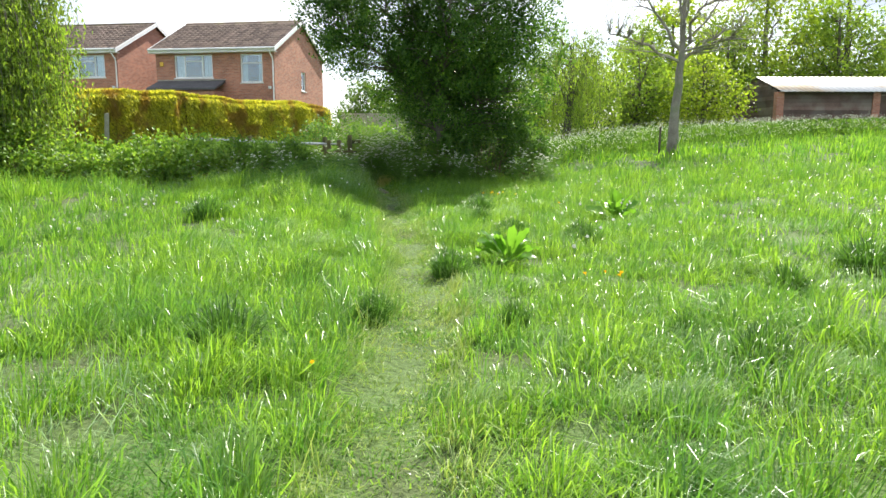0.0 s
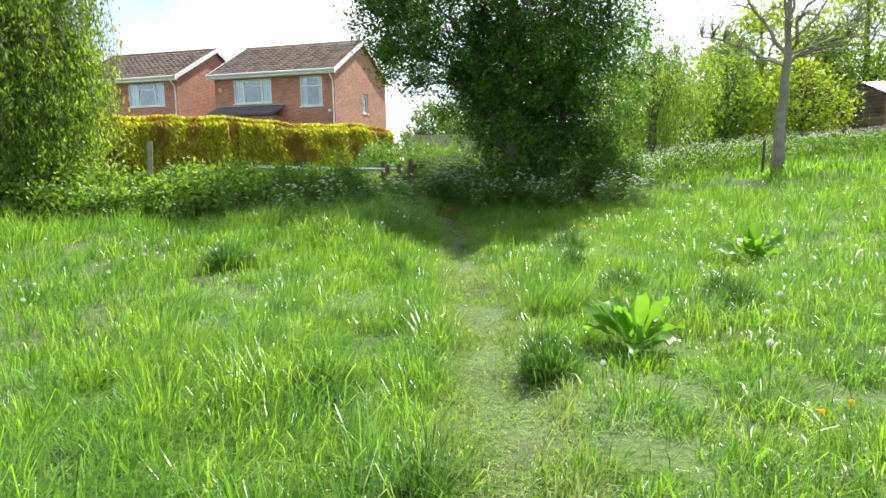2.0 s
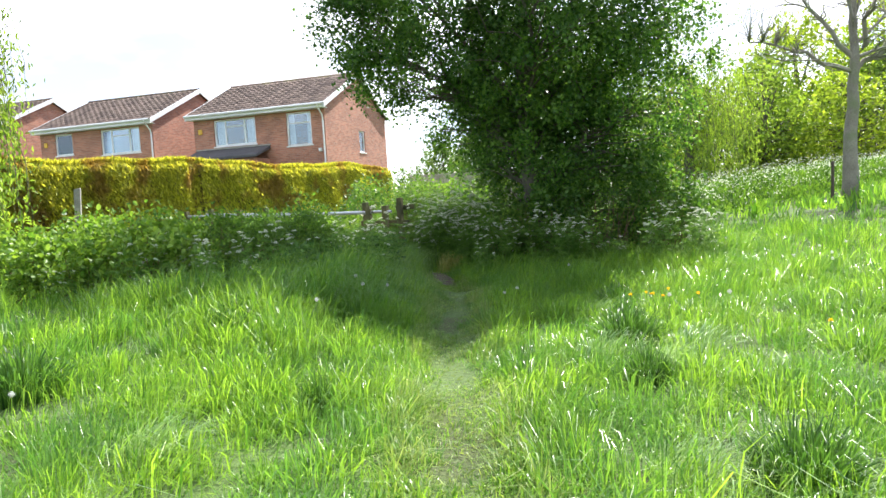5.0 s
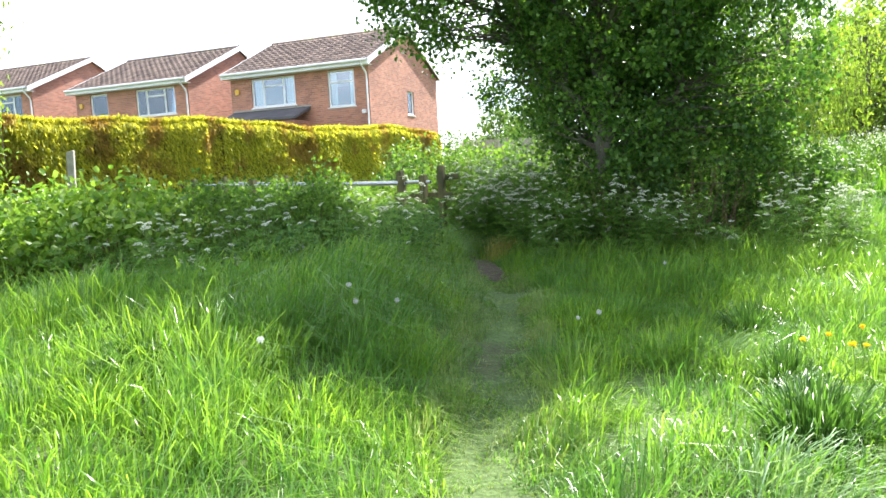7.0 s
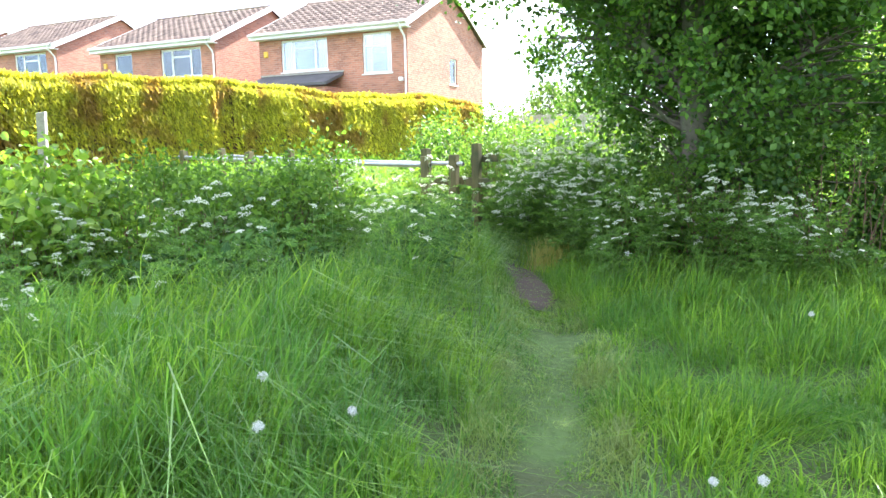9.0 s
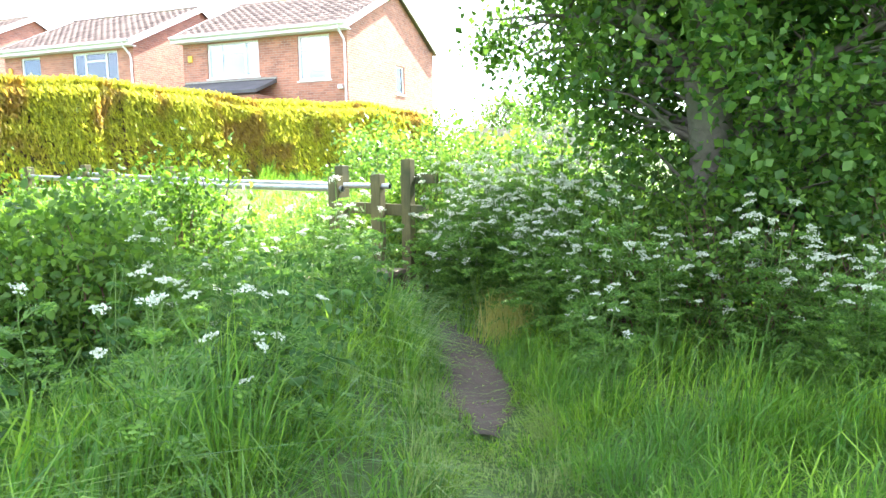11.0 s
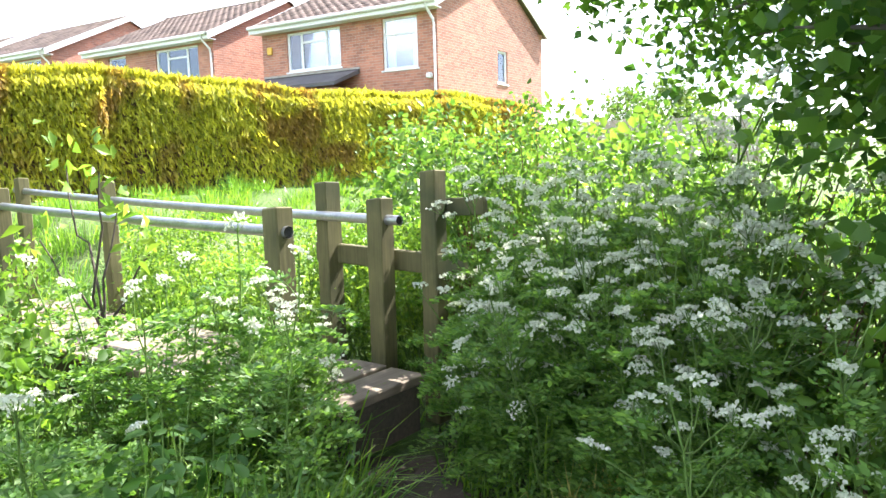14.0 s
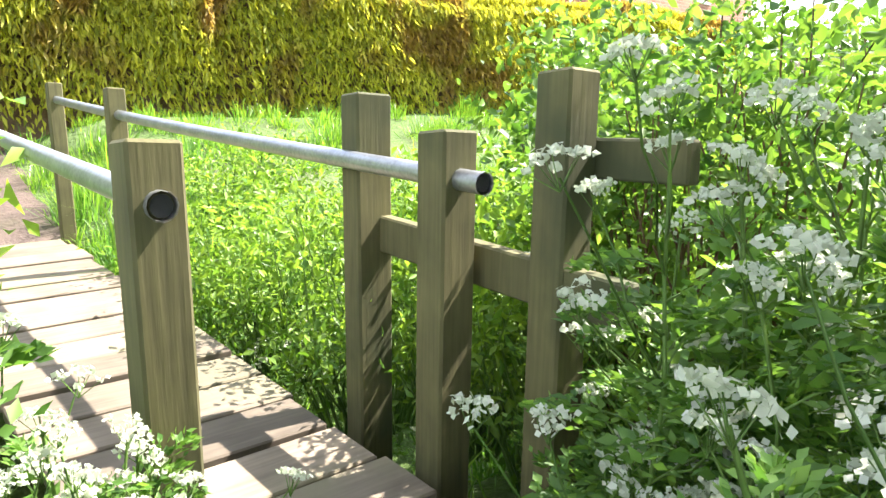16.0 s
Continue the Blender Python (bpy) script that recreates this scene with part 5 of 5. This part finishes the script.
dandelions()


# ---- grass ----
def blades(x, y, h, w, bend, droop=0.5, out=None):
    """Curved blades, three triangles each. out: the way out from the middle of each blade's tuft."""
    n = len(x)
    a = rng.uniform(0, 2 * np.pi, n)
    dx = np.cos(a) * 0.75 + 0.2 + 0.5 * wave(x, y, 2.6, 4)
    dy = np.sin(a) * 0.75 + 0.5 * wave(x, y, 2.9, 13)
    if out is not None:
        dx, dy = dx + out[0], dy + out[1]
    f = rng.uniform(0, 2 * np.pi, n)
    sx, sy = np.cos(f) * w * 0.5, np.sin(f) * w * 0.5
    z0 = gz(x, y) - 0.01
    L = h * bend * rng.uniform(0.1, 1.9, n)
    mx, my, mz = x + dx * L * 0.33, y + dy * L * 0.33, z0 + h * 0.68
    tx, ty, tz = x + dx * L, y + dy * L, z0 + h * (1 - droop * np.clip(L / (h + 1e-6), 0, 1) ** 2 * 0.6)
    V = np.stack([np.stack([x - sx, y - sy, z0], 1), np.stack([x + sx, y + sy, z0], 1), np.stack([mx + sx * 0.8, my + sy * 0.8, mz], 1),
                  np.stack([mx - sx * 0.8, my - sy * 0.8, mz], 1), np.stack([tx, ty, tz], 1)], 1).reshape(-1, 3)
    i = np.arange(n)[:, None] * 5
    return V, np.concatenate([i + [[0, 1, 2]], i + [[0, 2, 3]], i + [[3, 2, 4]]])


def arching(x, y, z0, h, w, dx, dy, curl):
    """Blades that rise and bow over, five triangles each."""
    n = len(x)
    f = rng.uniform(0, 2 * np.pi, n)
    sx, sy = np.cos(f) * w * 0.5, np.sin(f) * w * 0.5
    V = []
    for s, k in ((0.0, 1.0), (0.4, 0.9), (0.75, 0.6)):
        c = np.stack([x + dx * s ** 1.7, y + dy * s ** 1.7, z0 + h * (s * (1 + curl) - curl * s * s)], 1)
        o = np.stack([sx * k, sy * k, np.zeros(n)], 1)
        V += [c - o, c + o]
    V.append(np.stack([x + dx, y + dy, z0 + h], 1))
    V = np.stack(V, 1).reshape(-1, 3)
    i = np.arange(n)[:, None] * 7
    return V, np.concatenate([i + [[0, 1, 3]], i + [[0, 3, 2]], i + [[2, 3, 5]], i + [[2, 5, 4]], i + [[4, 5, 6]]])


def tussocks():
    """Single clumps that stand out of the meadow: cushions coloured dark for their backlit shade, and pale wind-bent
    ones.
    """
    def clump(name, label, group, n, r, h, lean, mat, width):
        a, d = rng.uniform(0, 2 * np.pi, n), np.sqrt(rng.uniform(0, 1, n))
        x, y = np.cos(a) * d * r, np.sin(a) * d * r
        hh = h * (1.1 - 0.5 * d) * rng.uniform(0.6, 1.1, n)
        dx, dy = x * 0.7 + rng.normal(0, 0.04, n) + lean[0] * rng.uniform(0.4, 1.2, n), y * 0.7 + rng.normal(0, 0.04, n) + lean[1] * rng.uniform(0.4, 1.2, n)
        return tagged(sheet(name, *arching(x, y, np.full(n, -0.03), hh, width * rng.uniform(0.6, 1.3, n), dx, dy, rng.uniform(0.6, 2.2, n)), mat), label, "grass tussock", group)

    deep = [clump("grass_tussock", "cushion of coarse meadow grass, backlit shade in its dark green", "dark tussocks", 520, 0.2, 0.34, (0, 0), GRASS_BACKLIT, 0.009) for _ in range(2)]
    pale = [clump("bent_tussock", "silvery tussock of grass bent over by wind", "bent tussocks", 220, 0.22, 0.24, w, GRASS_SILVER, 0.0075) for w in ((0.22, 0.05), (0.18, -0.1))]
    dark_spots = [(0.14, 7.06, 1.0), (4.28, 6.88, 1.5), (-0.5, 5.27, 0.7), (1.66, 4.52, 0.55), (1.95, 4.01, 0.95), (1.91, 9.53, 0.9), (0.87, 14.77, 1.0), (-1.38, 4.5, 1.2), (0.57, 4.96, 0.55),
                  (0.78, 13.45, 0.8), (1.03, 9.75, 1.2), (1.92, 8.97, 0.95), (0.12, 7.3, 0.9), (-3.7, 11.22, 1.5), (-1.48, 11.0, 0.6), (0.71, 12.66, 1.3), (0.67, 11.48, 0.8), (-2.77, 12.81, 1.3), (-1.25, 6.6, 0.9), (3.1, 6.1, 0.9)]
    pale_spots = [(1.31, 3.38, 0.7), (0.98, 3.35, 0.7), (0.42, 3.57, 0.5), (-1.39, 4.77, 1.0), (0.25, 3.43, 0.5), (1.29, 5.17, 0.5), (-2.53, 8.02, 1.2), (-1.87, 7.89, 1.0), (-1.6, 8.81, 1.3), (0.54, 9.9, 0.9),
                  (0.48, 12.17, 1.2), (0.58, 14.01, 1.2), (-4.3, 13.18, 1.4), (-3.27, 12.71, 1.1), (1.64, 16.03, 1.5), (0.9, 11.9, 1.1), (1.2, 12.4, 1.2), (-2.2, 10.2, 1.1), (-3.1, 9.3, 1.2), (0.75, 13.1, 1.0), (1.6, 4.4, 0.6), (2.3, 3.9, 0.7)]
    for kinds, spots in ((deep, dark_spots), (pale, pale_spots)):
        for k, (x, y, sc) in enumerate(spots):
            sc *= 0.85
            m = pose(x, y, float(gz(x, y)), 0, 0, rng.uniform(0, 360) if kinds is deep else rng.normal(0, 35)) @ Matrix.Diagonal((sc, sc, 0.6 + 0.4 * sc, 1))
            o = kinds[k] if k < 2 else copy_thing(kinds[k % 2], pose(0, 0, 0))
            o.matrix_basis = m


def tufted(x0, x1, y0, y1, per_m2, tuft_r, per_tuft):
    """Points gathered in tufts of many sizes: places, ways out of the tuft, and how tall each tuft stands."""
    n = int((x1 - x0) * (y1 - y0) * per_m2)
    k = max(1, n // per_tuft)
    cx, cy = rng.uniform(x0, x1, k), rng.uniform(y0, y1, k)
    tall = rng.choice([0.55, 0.8, 1.0, 1.25, 1.55], k, p=[0.25, 0.22, 0.22, 0.19, 0.12])
    i = rng.integers(0, k, n)
    r = tuft_r * (0.6 + 0.5 * tall[i])
    ox, oy = rng.normal(0, 1, n), rng.normal(0, 1, n)
    dome = np.clip(1.28 - 0.34 * np.hypot(ox, oy), 0.35, 1.25)
    return cx[i] + ox * r, cy[i] + oy * r, (ox * 0.8, oy * 0.8), tall[i] * dome


def grass_height(x, y):
    h = 0.195 + 0.07 * wave(x, y, 1.1, 2) + 0.08 * wave(x, y, 3.3, 5) + 0.04 * wave(x, y, 7.5, 8)
    h = h + 0.12 * sm((-x - 1.1) / 1.2) * sm((y - 10) / 4) + 0.10 * sm((y - 13) / 4) * sm((path_off(x, y) - 0.5) / 0.8)
    off = path_off(x, y)
    h = h * (0.22 + 0.78 * sm((off - 0.08 - 0.07 * wave(x, y, 4, 6)) / 0.36))
    return np.clip(h, 0.03, 1.0)


def keep_off(x, y):
    """Where no grass grows: bare earth, bridge."""
    u, v = across(x, y), (x - BR[0]) * PP[0] + (y - BR[1]) * PP[1]
    bare = (path_off(x, y) < (0.19 + 0.05 * wave(x, y, 5.0, 4)) * sm((y - 17.6) / 1.0)) & (y < 21.2)
    return ~bare & ~((u > -0.35) & (u < 8.2) & (v > -0.9) & (v < 0.05)) & (np.abs(u - 1.45) > 0.5)


def meadow():
    def field(name, label, x0, x1, y0, y1, dens, w, mat, skip=None, hs=1.0, bend=0.55, extra=None, droop=0.5, tuft=0.09, per_tuft=90):
        x, y, (ox, oy), tall = tufted(x0, x1, y0, y1, dens, tuft, per_tuft)
        k = keep_off(x, y)
        if skip is not None:
            k &= ~skip(x, y)
        if extra is not None:
            k &= extra(x, y)
        x, y, ox, oy, tall = x[k], y[k], ox[k], oy[k], tall[k]
        h = np.minimum(grass_height(x, y) * rng.uniform(0.45, 1.2, len(x)) * hs * tall, 0.8)
        tagged(sheet(name, *blades(x, y, h, w * rng.uniform(0.6, 1.3, len(x)), bend, droop, (ox, oy)), mat), label, "grass", kind="stuff")

    near = lambda x, y: (x > -3.2) & (x < 3.4) & (y > 1.4) & (y < 19.5)
    field("meadow_grass", "lush green meadow grass beside the path", -3.2, 3.4, 1.4, 19.5, 1950, 0.0068, GRASS, None, 1.0, 0.95, None, 0.9, 0.085, 130)
    field("meadow_grass", "lush green meadow grass, uncut", -9.5, 12, 0.5, 23, 390, 0.0115, GRASS, near, 0.98, 0.75, None, 0.5, 0.1, 40)
    field("meadow_grass", "far meadow grass up to the barn", -4, 46, 18, 45, 50, 0.04, GRASS, lambda x, y: (x < 13) & (y < 24), 1.15, 0.45, None, 0.5, 0.2, 26)
    field("bank_grass", "bright grass bank below the hedge", -11.5, -3.0, 18, 34, 480, 0.009, GRASS, None, 0.62, 0.7, lambda x, y: across(x, y) > 2.3)
    patchy = lambda x, y: (wave(x, y, 1.7, 11) + 0.5 * wave(x, y, 4.3, 3)) > 0.42
    field("bent_grass", "pale bent tussocks of flattened grass", -5.5, 5.0, 1.4, 16.5, 420, 0.006, GRASS_SILVER, None, 0.75, 1.2, patchy, 1.0, 0.12, 40)
    field("trodden_grass", "short pale grass trodden along the path", -2.2, 0.8, 0.8, 18.2, 2600, 0.006, GRASS_PALE, lambda x, y: path_off(x, y) > 0.4, 0.9, 1.0, None, 0.9)
    # long blades that bow over, thickest on the shaded bank
    x, y, (ox, oy), tall = tufted(-4.8, 3.6, 1.4, 19.8, 420, 0.1, 34)
    bank = sm((-x - 1.0) / 0.8) * sm((y - 9.5) / 2.5) + 0.6 * sm((y - 12.5) / 3) * sm((x - 0.2) / 0.8)
    k = keep_off(x, y) & (path_off(x, y) > 0.38) & (rng.uniform(0, 1, len(x)) < 0.3 + 0.7 * bank)
    x, y, ox, oy, tall, bank = x[k], y[k], ox[k], oy[k], tall[k], bank[k]
    h = np.clip(grass_height(x, y) * rng.uniform(0.7, 1.15, len(x)) * (0.75 + 0.3 * tall), 0.08, 0.75)
    lean = rng.uniform(0.25, 0.8, len(x)) * h
    a = np.arctan2(oy + 0.4 * wave(x, y, 1.9, 7), ox + 0.35 + 0.5 * wave(x, y, 1.6, 17)) + rng.normal(0, 0.5, len(x))
    tagged(sheet("arching_grass", *arching(x, y, gz(x, y) - 0.01, h, 0.0085 * rng.uniform(0.6, 1.3, len(x)), np.cos(a) * lean, np.sin(a) * lean, rng.uniform(0.5, 1.9, len(x))), GRASS), "long arching meadow grass with bowed tips", "grass", kind="stuff")
    # the meadow behind the start and out to the sides
    field("meadow_grass", "rough meadow grass around the walk", -24, 28, -14, 24, 45, 0.03, GRASS, lambda x, y: (x > -9.5) & (x < 12) & (y > 0.5), 0.95, 0.5, lambda x, y: across(x, y) < 0.9, 0.5, 0.15, 24)
    n = 6500
    x, y = rng.uniform(-4.6, -1.3, n), rng.uniform(16.0, 19.2, n)
    k = (wave(x, y, 1.6, 23) + 0.6 * wave(x, y, 4.1, 29) > -0.1) & (path_off(x, y) > 0.75)
    x, y = x[k], y[k]
    q = np.stack([x, y, gz(x, y) + rng.uniform(0.12, 0.62, len(x))], 1)
    tagged(sheet("meadow_herbs", *round_leaves(q, 0.08, (0, 0, 0.35), 0.42), LEAF_NETTLE), "leafy herbs among the tall shaded grass", "herbs", kind="stuff")
    y = rng.uniform(1.2, 13.5, 1500)
    x = np.interp(y, PATH_Y, PATH_X) + rng.normal(0, 0.17, 1500)
    k = wave(x, y, 3.1, 9) + 0.6 * wave(x, y, 8.0, 2) > -0.15
    x, y = x[k], y[k]
    dry = np.stack([x, y, gz(x, y) + rng.uniform(0.02, 0.07, len(x))], 1)
    tagged(sheet("dry_clippings", *leaves(dry, 0.05, (0.5, 0.8, 0.05), 0.12, 0.7), GRASS_PALE), "dead straw-coloured grass lying along the trodden line", "dry grass", kind="stuff")
    y = rng.uniform(17.9, 20.9, 200)
    x = np.interp(y, PATH_Y, PATH_X) + rng.normal(0, 0.13, 200)
    litter = np.stack([x, y, gz(x, y) + 0.022], 1)
    tagged(sheet("leaf_litter", *leaves(litter, 0.024, (1, 0, 0), 0.5, 0.9), GRASS_PALE), "dry leaf scraps scattered on the bare path", "leaf litter", kind="stuff")
    x, y = rng.normal(-1.5, 0.1, 900), rng.normal(20.1, 0.2, 900)
    h = rng.uniform(0.15, 0.45, 900)
    tagged(sheet("dry_grass", *blades(x, y, h, 0.007, 0.8, 0.9), LEAF_STRAW), "tuft of yellowed grass at the path edge", "grass", kind="stuff")


meadow()
tussocks()
